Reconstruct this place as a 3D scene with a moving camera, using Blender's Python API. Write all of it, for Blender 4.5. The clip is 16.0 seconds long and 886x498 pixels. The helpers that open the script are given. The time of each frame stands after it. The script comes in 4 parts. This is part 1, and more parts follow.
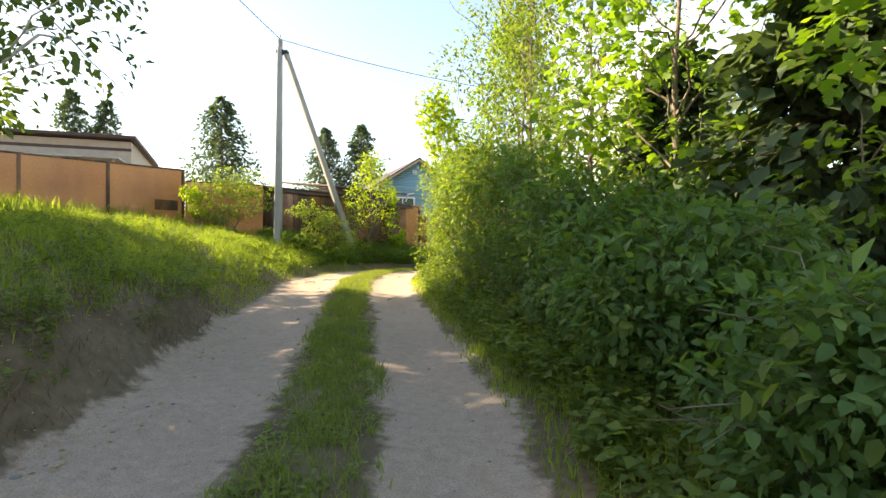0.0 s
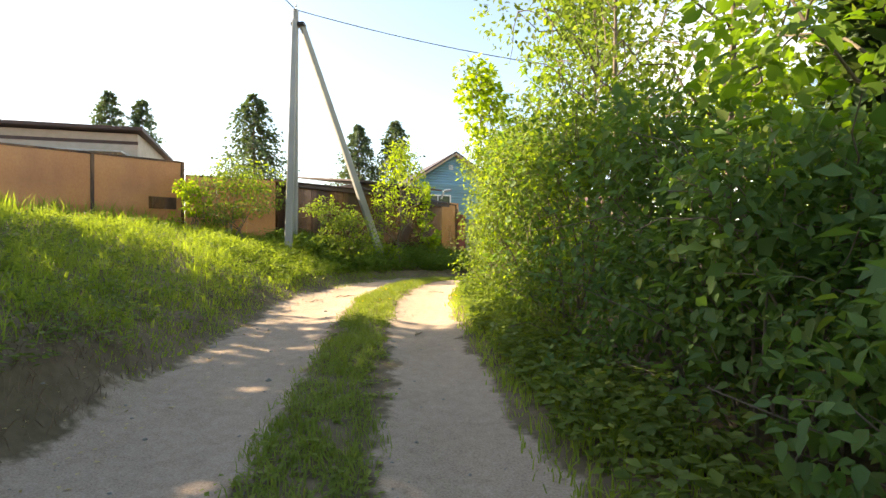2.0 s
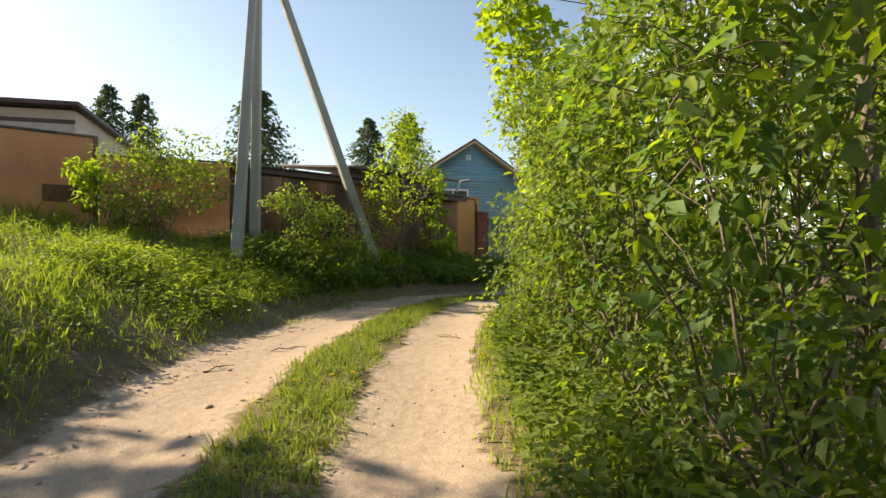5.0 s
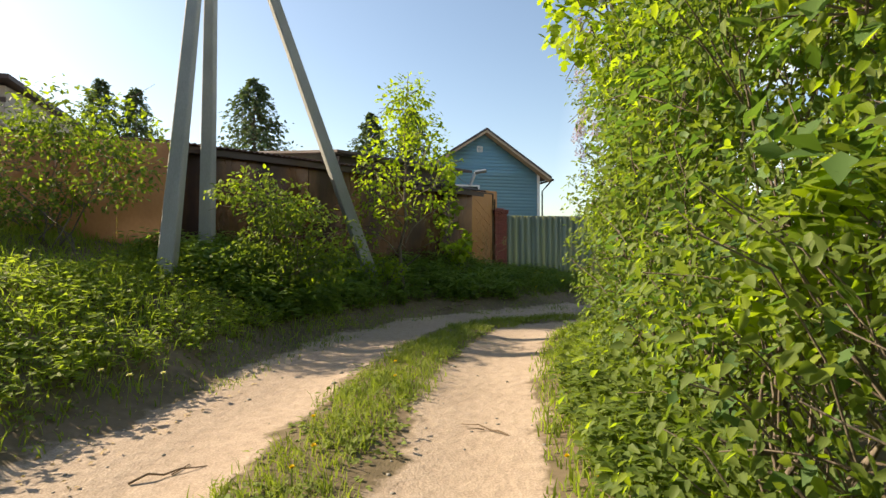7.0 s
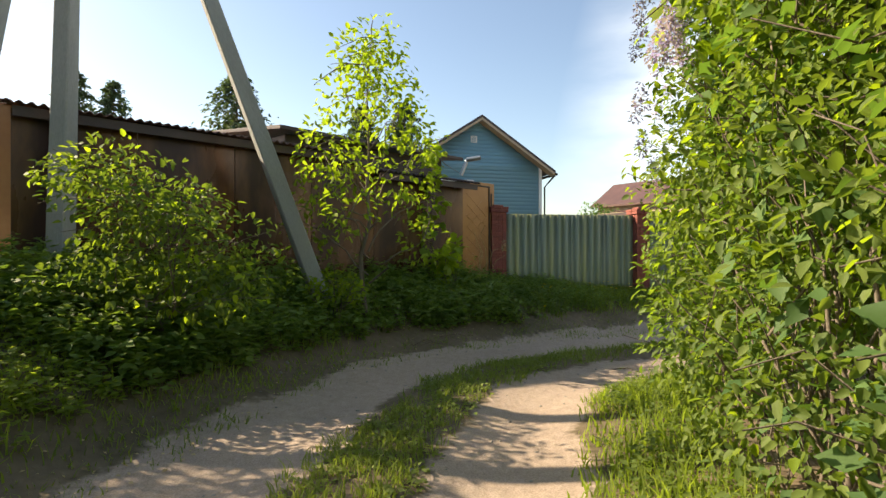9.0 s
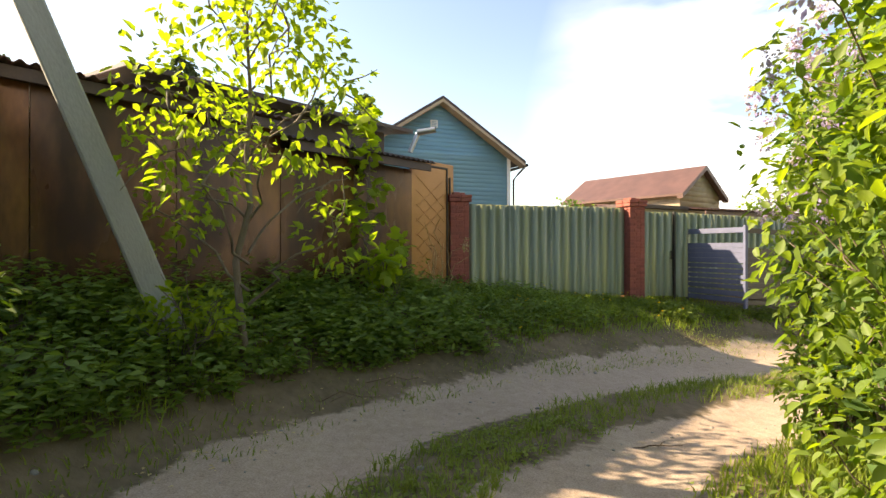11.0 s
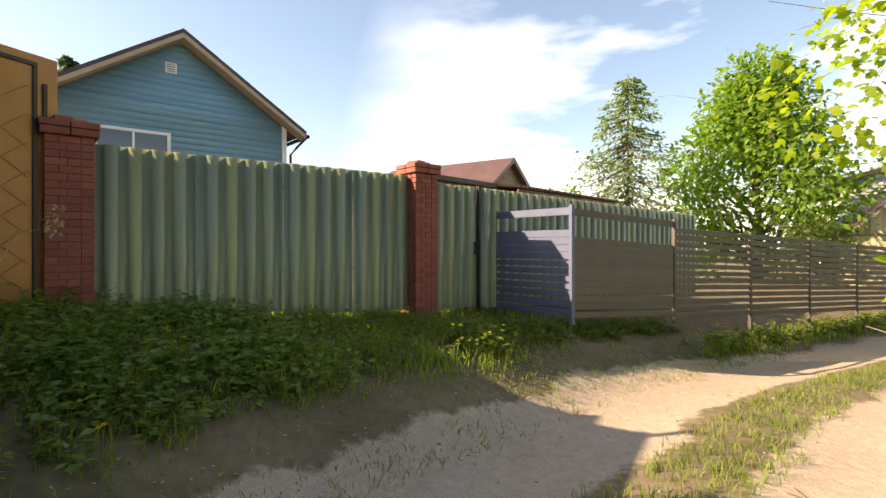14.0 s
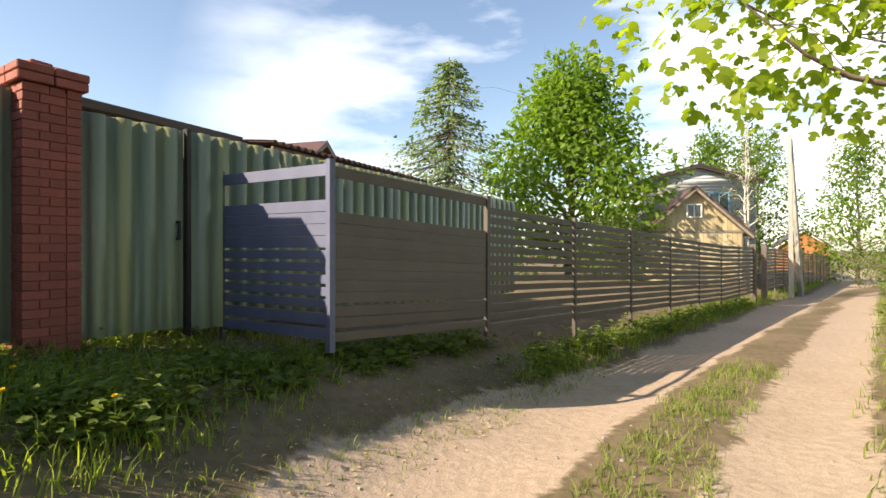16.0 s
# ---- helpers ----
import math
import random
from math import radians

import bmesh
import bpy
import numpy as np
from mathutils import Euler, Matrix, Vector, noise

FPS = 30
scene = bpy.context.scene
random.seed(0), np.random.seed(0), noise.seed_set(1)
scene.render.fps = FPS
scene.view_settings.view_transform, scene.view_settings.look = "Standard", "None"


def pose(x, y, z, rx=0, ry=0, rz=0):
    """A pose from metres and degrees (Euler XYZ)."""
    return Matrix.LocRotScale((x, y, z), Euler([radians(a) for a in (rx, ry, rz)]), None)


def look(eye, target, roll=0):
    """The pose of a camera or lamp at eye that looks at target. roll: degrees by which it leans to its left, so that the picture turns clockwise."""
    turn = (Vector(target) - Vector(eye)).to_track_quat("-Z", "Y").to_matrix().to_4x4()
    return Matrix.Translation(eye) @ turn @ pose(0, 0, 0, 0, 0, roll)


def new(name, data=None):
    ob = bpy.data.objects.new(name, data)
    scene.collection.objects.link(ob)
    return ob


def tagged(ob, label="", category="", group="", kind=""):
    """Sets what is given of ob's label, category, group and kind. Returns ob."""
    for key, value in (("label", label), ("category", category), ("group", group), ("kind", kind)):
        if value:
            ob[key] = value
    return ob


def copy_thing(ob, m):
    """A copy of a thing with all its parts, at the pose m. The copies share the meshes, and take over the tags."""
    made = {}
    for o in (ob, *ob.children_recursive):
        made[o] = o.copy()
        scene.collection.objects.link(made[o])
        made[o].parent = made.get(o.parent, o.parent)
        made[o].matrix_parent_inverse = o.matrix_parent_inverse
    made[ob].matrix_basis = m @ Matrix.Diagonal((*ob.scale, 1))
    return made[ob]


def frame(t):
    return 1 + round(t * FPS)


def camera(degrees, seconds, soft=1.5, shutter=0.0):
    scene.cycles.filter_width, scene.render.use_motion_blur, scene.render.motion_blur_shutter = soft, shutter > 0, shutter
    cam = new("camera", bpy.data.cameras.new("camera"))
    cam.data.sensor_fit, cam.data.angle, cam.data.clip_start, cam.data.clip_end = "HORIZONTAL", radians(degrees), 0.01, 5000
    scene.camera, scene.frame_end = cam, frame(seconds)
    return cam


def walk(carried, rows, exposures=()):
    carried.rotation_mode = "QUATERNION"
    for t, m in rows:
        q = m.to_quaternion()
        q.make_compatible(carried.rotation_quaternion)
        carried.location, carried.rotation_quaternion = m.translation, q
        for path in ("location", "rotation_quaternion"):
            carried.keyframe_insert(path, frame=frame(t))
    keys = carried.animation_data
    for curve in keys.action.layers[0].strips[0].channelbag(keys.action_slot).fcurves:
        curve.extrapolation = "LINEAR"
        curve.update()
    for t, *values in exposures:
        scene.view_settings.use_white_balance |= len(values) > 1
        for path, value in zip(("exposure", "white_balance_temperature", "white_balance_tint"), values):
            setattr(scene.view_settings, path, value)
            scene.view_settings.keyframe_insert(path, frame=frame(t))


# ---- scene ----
cam = camera(80.2, 16.0)
PATH = [
    (0, (0.139, 0.41, 1.212), (0.138, 2.41, 1.213), 0.0),
    (0.5, (0.175, 1.257, 1.307), (0.156, 3.257, 1.307), -0.0),
    (1, (0.111, 2.206, 1.358), (0.042, 4.205, 1.358), -0.0),
    (1.5, (-0.041, 3.113, 1.386), (-0.134, 5.111, 1.387), -0.0),
    (2, (-0.131, 4.038, 1.403), (-0.266, 6.034, 1.403), 0.0),
    (2.5, (-0.2, 4.918, 1.462), (-0.341, 6.913, 1.462), 0.0),
    (3, (-0.295, 5.781, 1.474), (-0.431, 7.777, 1.474), 0.1),
    (5.5, (-0.605, 10.32, 1.66), (-0.812, 12.31, 1.66), 0.0),
    (6, (-0.764, 11.19, 1.68), (-0.974, 13.18, 1.68), 0.0),
    (6.5, (-0.968, 12.08, 1.724), (-1.17, 14.07, 1.723), -0.0),
    (7, (-1.082, 12.98, 1.782), (-1.293, 14.97, 1.782), 0.0),
    (7.5, (-1.142, 13.87, 1.877), (-1.345, 15.86, 1.877), -0.0),
    (8, (-1.132, 14.775, 1.955), (-1.34, 16.764, 1.954), -0.0),
    (10.5, (-1.12, 18.91, 1.971), (-1.245, 20.906, 1.971), -0.0),
    (11, (-0.993, 19.745, 1.964), (-1.06, 21.744, 1.964), -0.0),
    (11.5, (-0.763, 20.571, 1.934), (-0.713, 22.571, 1.933), -0.1),
    (12, (-0.535, 21.406, 1.919), (-0.409, 23.402, 1.919), 0.0),
    (12.5, (-0.272, 22.269, 1.921), (-0.014, 24.253, 1.921), 0.0),
    (13, (0.119, 23.082, 1.878), (0.478, 25.049, 1.878), 0.0),
    (13.5, (0.551, 23.798, 1.869), (1.059, 25.732, 1.87), -0.0),
    (14, (1.02, 24.513, 1.797), (1.615, 26.422, 1.798), -0.0),
    (14.5, (1.496, 25.164, 1.739), (2.229, 27.025, 1.739), -0.0),
    (15, (2.107, 25.851, 1.684), (2.965, 27.658, 1.684), 0.0),
    (15.5, (2.683, 26.453, 1.656), (3.724, 28.16, 1.656), 0.0),
    (16, (3.369, 26.982, 1.626), (4.517, 28.619, 1.626), 0.0),
]
walk(cam, [(t, look(eye, target, roll)) for t, eye, target, roll in PATH],
     exposures=[(0, 2.05, 7900, 10), (3.2, 1.85, 7900, 10), (5.3, 1.1, 7500, 9), (8.2, 1.1, 7200, 9), (10.3, 1.55, 7800, 12), (12.5, 2.0, 8300, 14), (14, 1.5, 8000, 14), (16, 1.2, 7100, 12)])

# ---- world and sun ----
SUN = Vector((-0.98, 0.20, 0.66)).normalized()
world = bpy.data.worlds.new("sky")
scene.world = world
world.use_nodes = True
wn, wl = world.node_tree.nodes, world.node_tree.links
wn.clear()
sky = wn.new("ShaderNodeTexSky")
sky.sky_type, sky.sun_disc = "NISHITA", False
sky.sun_elevation = math.asin(SUN.z)
sky.sun_rotation = math.atan2(SUN.x, SUN.y)
sky.air_density, sky.dust_density, sky.ozone_density = 1.0, 0.9, 1.2
co = wn.new("ShaderNodeTexCoord")
mp = wn.new("ShaderNodeMapping")
mp.inputs["Scale"].default_value = (1.0, 1.0, 3.2)
cn = wn.new("ShaderNodeTexNoise")
cn.inputs["Scale"].default_value, cn.inputs["Detail"].default_value = 2.2, 7.0
cr = wn.new("ShaderNodeValToRGB")
cr.color_ramp.elements[0].position, cr.color_ramp.elements[1].position = 0.40, 0.62
mixc = wn.new("ShaderNodeMixRGB")
mixc.inputs[2].default_value = (9.0, 9.3, 9.8, 1)
bg = wn.new("ShaderNodeBackground")
bg.inputs["Strength"].default_value = 0.105
wo = wn.new("ShaderNodeOutputWorld")
wl.new(co.outputs["Generated"], mp.inputs["Vector"])
wl.new(mp.outputs["Vector"], cn.inputs["Vector"])
wl.new(cn.outputs["Fac"], cr.inputs["Fac"])
east = wn.new("ShaderNodeVectorMath")
east.operation = "DOT_PRODUCT"
east.inputs[1].default_value = (0.88, 0.47, 0.0)
bank = wn.new("ShaderNodeMapRange")
bank.inputs["From Min"].default_value, bank.inputs["From Max"].default_value = 0.55, 0.85
cover = wn.new("ShaderNodeMath")
cover.operation = "MULTIPLY"
wl.new(co.outputs["Generated"], east.inputs[0])
wl.new(east.outputs["Value"], bank.inputs["Value"])
wl.new(cr.outputs["Color"], cover.inputs[0])
wl.new(bank.outputs["Result"], cover.inputs[1])
wl.new(cover.outputs[0], mixc.inputs["Fac"])
wl.new(sky.outputs["Color"], mixc.inputs[1])
wl.new(mixc.outputs["Color"], bg.inputs["Color"])
wl.new(bg.outputs["Background"], wo.inputs["Surface"])
sun = new("sun", bpy.data.lights.new("sun", "SUN"))
sun.data.energy, sun.data.angle, sun.data.color = 5.0, radians(0.6), (1.0, 0.87, 0.68)
sun.matrix_world = look(SUN * 50, (0, 0, 0))

# ---- materials ----
R = np.random.default_rng(7)


def nodes_of(name):
    m = bpy.data.materials.new(name)
    m.use_nodes = True
    nt = m.node_tree
    return m, nt.nodes, nt.links, nt.nodes["Principled BSDF"]


def surface(name, a, b, rough=0.7, metal=0.0, scale=3.0, fine=40.0, bump=0.15, stain=None, stain_at=(0.55, 0.7), stretch=(1, 1, 1), rough2=None, vary=0.0, spec=0.5):
    """A two-scale surface: colour a to b, an optional stain colour in patches, fine relief."""
    m, n, l, p = nodes_of(name)
    tc, mp = n.new("ShaderNodeTexCoord"), n.new("ShaderNodeMapping")
    mp.inputs["Scale"].default_value = stretch
    l.new(tc.outputs["Object"], mp.inputs["Vector"])
    big, small = n.new("ShaderNodeTexNoise"), n.new("ShaderNodeTexNoise")
    for t, s, d in ((big, scale, 6), (small, fine, 4)):
        t.inputs["Scale"].default_value, t.inputs["Detail"].default_value = s, d
        l.new(mp.outputs["Vector"], t.inputs["Vector"])
    ramp = n.new("ShaderNodeValToRGB")
    ramp.color_ramp.elements[0].position, ramp.color_ramp.elements[1].position = 0.3, 0.7
    ramp.color_ramp.elements[0].color, ramp.color_ramp.elements[1].color = (*a, 1), (*b, 1)
    add = n.new("ShaderNodeMath")
    add.operation = "MULTIPLY_ADD"
    add.inputs[1].default_value = 0.35
    l.new(small.outputs["Fac"], add.inputs[0])
    sub = n.new("ShaderNodeMath")
    sub.operation = "MULTIPLY_ADD"
    sub.inputs[1].default_value, sub.inputs[2].default_value = 0.8, -0.09
    l.new(big.outputs["Fac"], sub.inputs[0])
    l.new(sub.outputs[0], add.inputs[2])
    l.new(add.outputs[0], ramp.inputs["Fac"])
    col = ramp.outputs["Color"]
    if stain:
        sn = n.new("ShaderNodeTexNoise")
        sn.inputs["Scale"].default_value, sn.inputs["Detail"].default_value = scale * 0.45, 8
        l.new(mp.outputs["Vector"], sn.inputs["Vector"])
        sr = n.new("ShaderNodeValToRGB")
        sr.color_ramp.elements[0].position, sr.color_ramp.elements[1].position = stain_at
        l.new(sn.outputs["Fac"], sr.inputs["Fac"])
        mx = n.new("ShaderNodeMixRGB")
        mx.inputs[2].default_value = (*stain, 1)
        l.new(sr.outputs["Color"], mx.inputs[0])
        l.new(col, mx.inputs[1])
        col = mx.outputs["Color"]
        if rough2 is not None:
            rr = n.new("ShaderNodeMapRange")
            rr.inputs["To Min"].default_value, rr.inputs["To Max"].default_value = rough, rough2
            l.new(sr.outputs["Color"], rr.inputs["Value"])
            l.new(rr.outputs["Result"], p.inputs["Roughness"])
    if vary:
        oi, hs, mr = n.new("ShaderNodeObjectInfo"), n.new("ShaderNodeHueSaturation"), n.new("ShaderNodeMapRange")
        mr.inputs["To Min"].default_value, mr.inputs["To Max"].default_value = 1 - vary, 1 + vary
        l.new(oi.outputs["Random"], mr.inputs["Value"])
        l.new(mr.outputs["Result"], hs.inputs["Value"])
        l.new(col, hs.inputs["Color"])
        col = hs.outputs["Color"]
    l.new(col, p.inputs["Base Color"])
    if not (stain and rough2 is not None):
        p.inputs["Roughness"].default_value = rough
    p.inputs["Metallic"].default_value = metal
    p.inputs["Specular IOR Level"].default_value = spec
    bp = n.new("ShaderNodeBump")
    bp.inputs["Strength"].default_value, bp.inputs["Distance"].default_value = bump, 0.02
    l.new(small.outputs["Fac"], bp.inputs["Height"])
    l.new(bp.outputs["Normal"], p.inputs["Normal"])
    return m


def leafy(name, a, b, through_=0.45, rough=0.45, island=True):
    """Leaves: colour varies leaf by leaf and in patches, and light shines through."""
    m, n, l, p = nodes_of(name)
    out = n["Material Output"]
    geo, tc, noi = n.new("ShaderNodeNewGeometry"), n.new("ShaderNodeTexCoord"), n.new("ShaderNodeTexNoise")
    noi.inputs["Scale"].default_value = 0.9
    l.new(tc.outputs["Object"], noi.inputs["Vector"])
    mm = n.new("ShaderNodeMath")
    mm.operation = "MULTIPLY_ADD"
    mm.inputs[1].default_value = 0.55
    l.new(geo.outputs["Random Per Island"], mm.inputs[0])
    m2 = n.new("ShaderNodeMath")
    m2.operation = "MULTIPLY_ADD"
    m2.inputs[1].default_value, m2.inputs[2].default_value = 0.9, -0.22
    l.new(noi.outputs["Fac"], m2.inputs[0])
    l.new(m2.outputs[0], mm.inputs[2])
    mx = n.new("ShaderNodeMixRGB")
    mx.inputs[1].default_value, mx.inputs[2].default_value = (*a, 1), (*b, 1)
    l.new(mm.outputs[0], mx.inputs[0])
    l.new(mx.outputs["Color"], p.inputs["Base Color"])
    p.inputs["Roughness"].default_value = rough + 0.15
    p.inputs["Specular IOR Level"].default_value = 0.25
    tr, ms = n.new("ShaderNodeBsdfTranslucent"), n.new("ShaderNodeMixShader")
    tint = n.new("ShaderNodeMixRGB")
    tint.blend_type = "MULTIPLY"
    tint.inputs[0].default_value = 1.0
    tint.inputs[2].default_value = (1.65, 1.7, 0.6, 1)
    l.new(mx.outputs["Color"], tint.inputs[1])
    l.new(tint.outputs["Color"], tr.inputs["Color"])
    ms.inputs[0].default_value = through_
    l.new(p.outputs["BSDF"], ms.inputs[1])
    l.new(tr.outputs["BSDF"], ms.inputs[2])
    l.new(ms.outputs["Shader"], out.inputs["Surface"])
    return m


def ground_material():
    m, n, l, p = nodes_of("earth and sandy track")
    tc = n.new("ShaderNodeTexCoord")
    at = n.new("ShaderNodeAttribute")
    at.attribute_name = "sand"
    t1, t2, t3 = (n.new("ShaderNodeTexNoise") for _ in range(3))
    for t, s, d in ((t1, 0.7, 6), (t2, 9.0, 8), (t3, 70.0, 3)):
        t.inputs["Scale"].default_value, t.inputs["Detail"].default_value = s, d
        l.new(tc.outputs["Object"], t.inputs["Vector"])

    def ramp(src, lo, hi, ca, cb):
        r = n.new("ShaderNodeValToRGB")
        r.color_ramp.elements[0].position, r.color_ramp.elements[1].position = lo, hi
        r.color_ramp.elements[0].color, r.color_ramp.elements[1].color = (*ca, 1), (*cb, 1)
        l.new(src, r.inputs["Fac"])
        return r.outputs["Color"]

    def mix(f, a, b, mode="MIX"):
        x = n.new("ShaderNodeMixRGB")
        x.blend_type = mode
        if not isinstance(f, float):
            l.new(f, x.inputs[0])
        else:
            x.inputs[0].default_value = f
        l.new(a, x.inputs[1])
        l.new(b, x.inputs[2])
        return x.outputs["Color"]

    sand = mix(0.5, ramp(t1.outputs["Fac"], 0.3, 0.7, (0.30, 0.23, 0.18), (0.42, 0.335, 0.27)), ramp(t2.outputs["Fac"], 0.3, 0.7, (0.24, 0.18, 0.14), (0.45, 0.36, 0.29)))
    sand = mix(0.35, sand, ramp(t3.outputs["Fac"], 0.35, 0.65, (0.2, 0.14, 0.1), (0.55, 0.44, 0.35)))
    soil = mix(0.5, ramp(t2.outputs["Fac"], 0.3, 0.7, (0.08, 0.055, 0.04), (0.20, 0.14, 0.10)), ramp(t1.outputs["Fac"], 0.35, 0.65, (0.10, 0.095, 0.045), (0.22, 0.17, 0.11)))
    edge = n.new("ShaderNodeMath")
    edge.operation = "MULTIPLY_ADD"
    edge.inputs[1].default_value = 0.7
    l.new(t2.outputs["Fac"], edge.inputs[0])
    l.new(at.outputs["Fac"], edge.inputs[2])
    er = n.new("ShaderNodeValToRGB")
    er.color_ramp.elements[0].position, er.color_ramp.elements[1].position = 0.72, 0.98
    l.new(edge.outputs[0], er.inputs["Fac"])
    l.new(mix(er.outputs["Color"], soil, sand), p.inputs["Base Color"])
    p.inputs["Roughness"].default_value = 0.95
    p.inputs["Specular IOR Level"].default_value = 0.2
    hs = n.new("ShaderNodeMath")
    hs.operation = "MULTIPLY_ADD"
    hs.inputs[1].default_value = 0.25
    l.new(t3.outputs["Fac"], hs.inputs[0])
    l.new(t2.outputs["Fac"], hs.inputs[2])
    bp = n.new("ShaderNodeBump")
    bp.inputs["Strength"].default_value, bp.inputs["Distance"].default_value = 0.55, 0.035
    l.new(hs.outputs[0], bp.inputs["Height"])
    l.new(bp.outputs["Normal"], p.inputs["Normal"])
    return m


GROUND = ground_material()
GRASS = leafy("lush grass", (0.13, 0.19, 0.035), (0.27, 0.33, 0.075), 0.55, 0.5)
SHORTGRASS = leafy("short trodden grass", (0.12, 0.175, 0.035), (0.25, 0.29, 0.085), 0.4, 0.55)
WEED = leafy("weed leaves", (0.085, 0.15, 0.04), (0.23, 0.31, 0.085), 0.45)
LEAF_MID = leafy("bush leaves", (0.06, 0.105, 0.022), (0.20, 0.255, 0.065), 0.45)
LEAF_DARK = leafy("dark raspberry leaves", (0.05, 0.11, 0.035), (0.15, 0.24, 0.075), 0.42)
LEAF_MAPLE = leafy("young maple leaves", (0.14, 0.22, 0.022), (0.30, 0.37, 0.045), 0.58)
LEAF_LILAC = leafy("lilac leaves", (0.085, 0.15, 0.03), (0.22, 0.295, 0.065), 0.45, 0.35)
LEAF_BIG = leafy("tree leaves", (0.08, 0.16, 0.02), (0.19, 0.29, 0.045), 0.5)
LEAF_BIRCH = leafy("birch leaves", (0.06, 0.10, 0.03), (0.13, 0.17, 0.05), 0.4)
NEEDLE = leafy("spruce needles", (0.045, 0.08, 0.045), (0.11, 0.15, 0.085), 0.25, 0.6)
LARCH = leafy("larch needles", (0.12, 0.19, 0.09), (0.2, 0.28, 0.15), 0.4, 0.6)
BLOSSOM = leafy("lilac blossom", (0.30, 0.24, 0.54), (0.48, 0.40, 0.72), 0.35, 0.6)
YELLOW = leafy("dandelion yellow", (0.6, 0.42, 0.02), (0.75, 0.55, 0.03), 0.3, 0.6)
FLUFF = leafy("seed head fluff", (0.5, 0.47, 0.4), (0.65, 0.62, 0.56), 0.5, 0.8)
DRY = leafy("dry straw", (0.33, 0.24, 0.13), (0.5, 0.4, 0.25), 0.2, 0.7)
BARK = surface("bark", (0.10, 0.075, 0.055), (0.22, 0.18, 0.14), 0.9, scale=6, fine=50, bump=0.5, stretch=(1, 1, 0.3))
BIRCHBARK = surface("pale birch bark", (0.5, 0.46, 0.4), (0.68, 0.64, 0.58), 0.8, scale=3, fine=30, bump=0.3, stain=(0.06, 0.05, 0.045), stretch=(1, 1, 3))
CONCRETE = surface("weathered concrete", (0.27, 0.27, 0.25), (0.42, 0.41, 0.385), 0.85, scale=2, fine=60, bump=0.35, stain=(0.2, 0.2, 0.18), stretch=(1, 1, 0.3))
GREENSHEET = surface("faded green painted sheet steel", (0.175, 0.205, 0.125), (0.26, 0.285, 0.19), 0.42, 0.1, scale=1.2, fine=30, bump=0.05, stain=(0.29, 0.29, 0.12), stain_at=(0.52, 0.7), stretch=(8, 8, 0.25))
BRICK = surface("painted red brick", (0.22, 0.056, 0.04), (0.34, 0.10, 0.07), 0.75, scale=5, fine=60, bump=0.4, stain=(0.38, 0.22, 0.18), stain_at=(0.64, 0.8), vary=0.18)
MORTAR = surface("painted mortar", (0.26, 0.068, 0.046), (0.36, 0.11, 0.075), 0.95, fine=80, bump=0.5)
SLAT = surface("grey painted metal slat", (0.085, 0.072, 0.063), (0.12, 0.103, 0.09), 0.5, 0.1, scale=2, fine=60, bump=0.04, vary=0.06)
# Same slats in shade: the navy of shade and reflected sky is put into the colour.
SLATSHADE = surface("grey metal slat with blue sky shade in its colour", (0.10, 0.115, 0.19), (0.145, 0.16, 0.245), 0.5, 0.1, scale=2, fine=60, bump=0.04)
BLUE = surface("blue painted boards", (0.13, 0.30, 0.42), (0.18, 0.365, 0.48), 0.6, scale=1.5, fine=40, bump=0.1, stretch=(0.4, 0.4, 4), vary=0.05)
WHITE = surface("white painted trim", (0.68, 0.68, 0.66), (0.8, 0.8, 0.78), 0.55, fine=40, bump=0.05)
TAN = surface("tan soffit board", (0.36, 0.27, 0.18), (0.46, 0.35, 0.24), 0.65, fine=40, bump=0.1)
ROOFDARK = surface("dark brown sheet roofing", (0.045, 0.03, 0.028), (0.09, 0.058, 0.052), 0.5, 0.2, scale=2, fine=40, bump=0.1)
ROOFBROWN = surface("brown sheet roofing", (0.10, 0.055, 0.046), (0.16, 0.085, 0.07), 0.45, 0.2, scale=1.5, fine=30, bump=0.06)
RUST = surface("rusty brown painted sheet steel", (0.09, 0.036, 0.022), (0.23, 0.105, 0.045), 0.2, 0.25, scale=1.6, fine=14, bump=0.05, stain=(0.045, 0.02, 0.015), stain_at=(0.44, 0.56), rough2=0.4, stretch=(1.3, 1.3, 0.4))
ORANGE = surface("orange brown painted sheet steel", (0.46, 0.18, 0.075), (0.62, 0.30, 0.13), 0.28, 0.3, scale=0.7, fine=18, bump=0.03, stain=(0.26, 0.09, 0.05), stain_at=(0.5, 0.7), rough2=0.45, stretch=(1, 1, 0.6))
OCHRE = surface("ochre brown painted door sheet", (0.30, 0.13, 0.035), (0.42, 0.20, 0.06), 0.3, 0.25, scale=1.1, fine=25, bump=0.04, stain=(0.16, 0.065, 0.025), stain_at=(0.5, 0.7))
GALV = surface("galvanised sheet", (0.34, 0.35, 0.36), (0.48, 0.49, 0.5), 0.35, 0.8, fine=40, bump=0.04)
DARKMETAL = surface("dark iron", (0.03, 0.028, 0.026), (0.06, 0.055, 0.05), 0.5, 0.6, fine=50, bump=0.1)
OLDWOOD = surface("weathered pale boards", (0.42, 0.34, 0.2), (0.60, 0.50, 0.31), 0.8, scale=3, fine=40, bump=0.25, stretch=(3, 3, 0.4), vary=0.14)
GREYWOOD = surface("grey weathered wood", (0.2, 0.18, 0.155), (0.34, 0.3, 0.26), 0.85, scale=3, fine=40, bump=0.3, stretch=(0.5, 0.5, 3), vary=0.12)
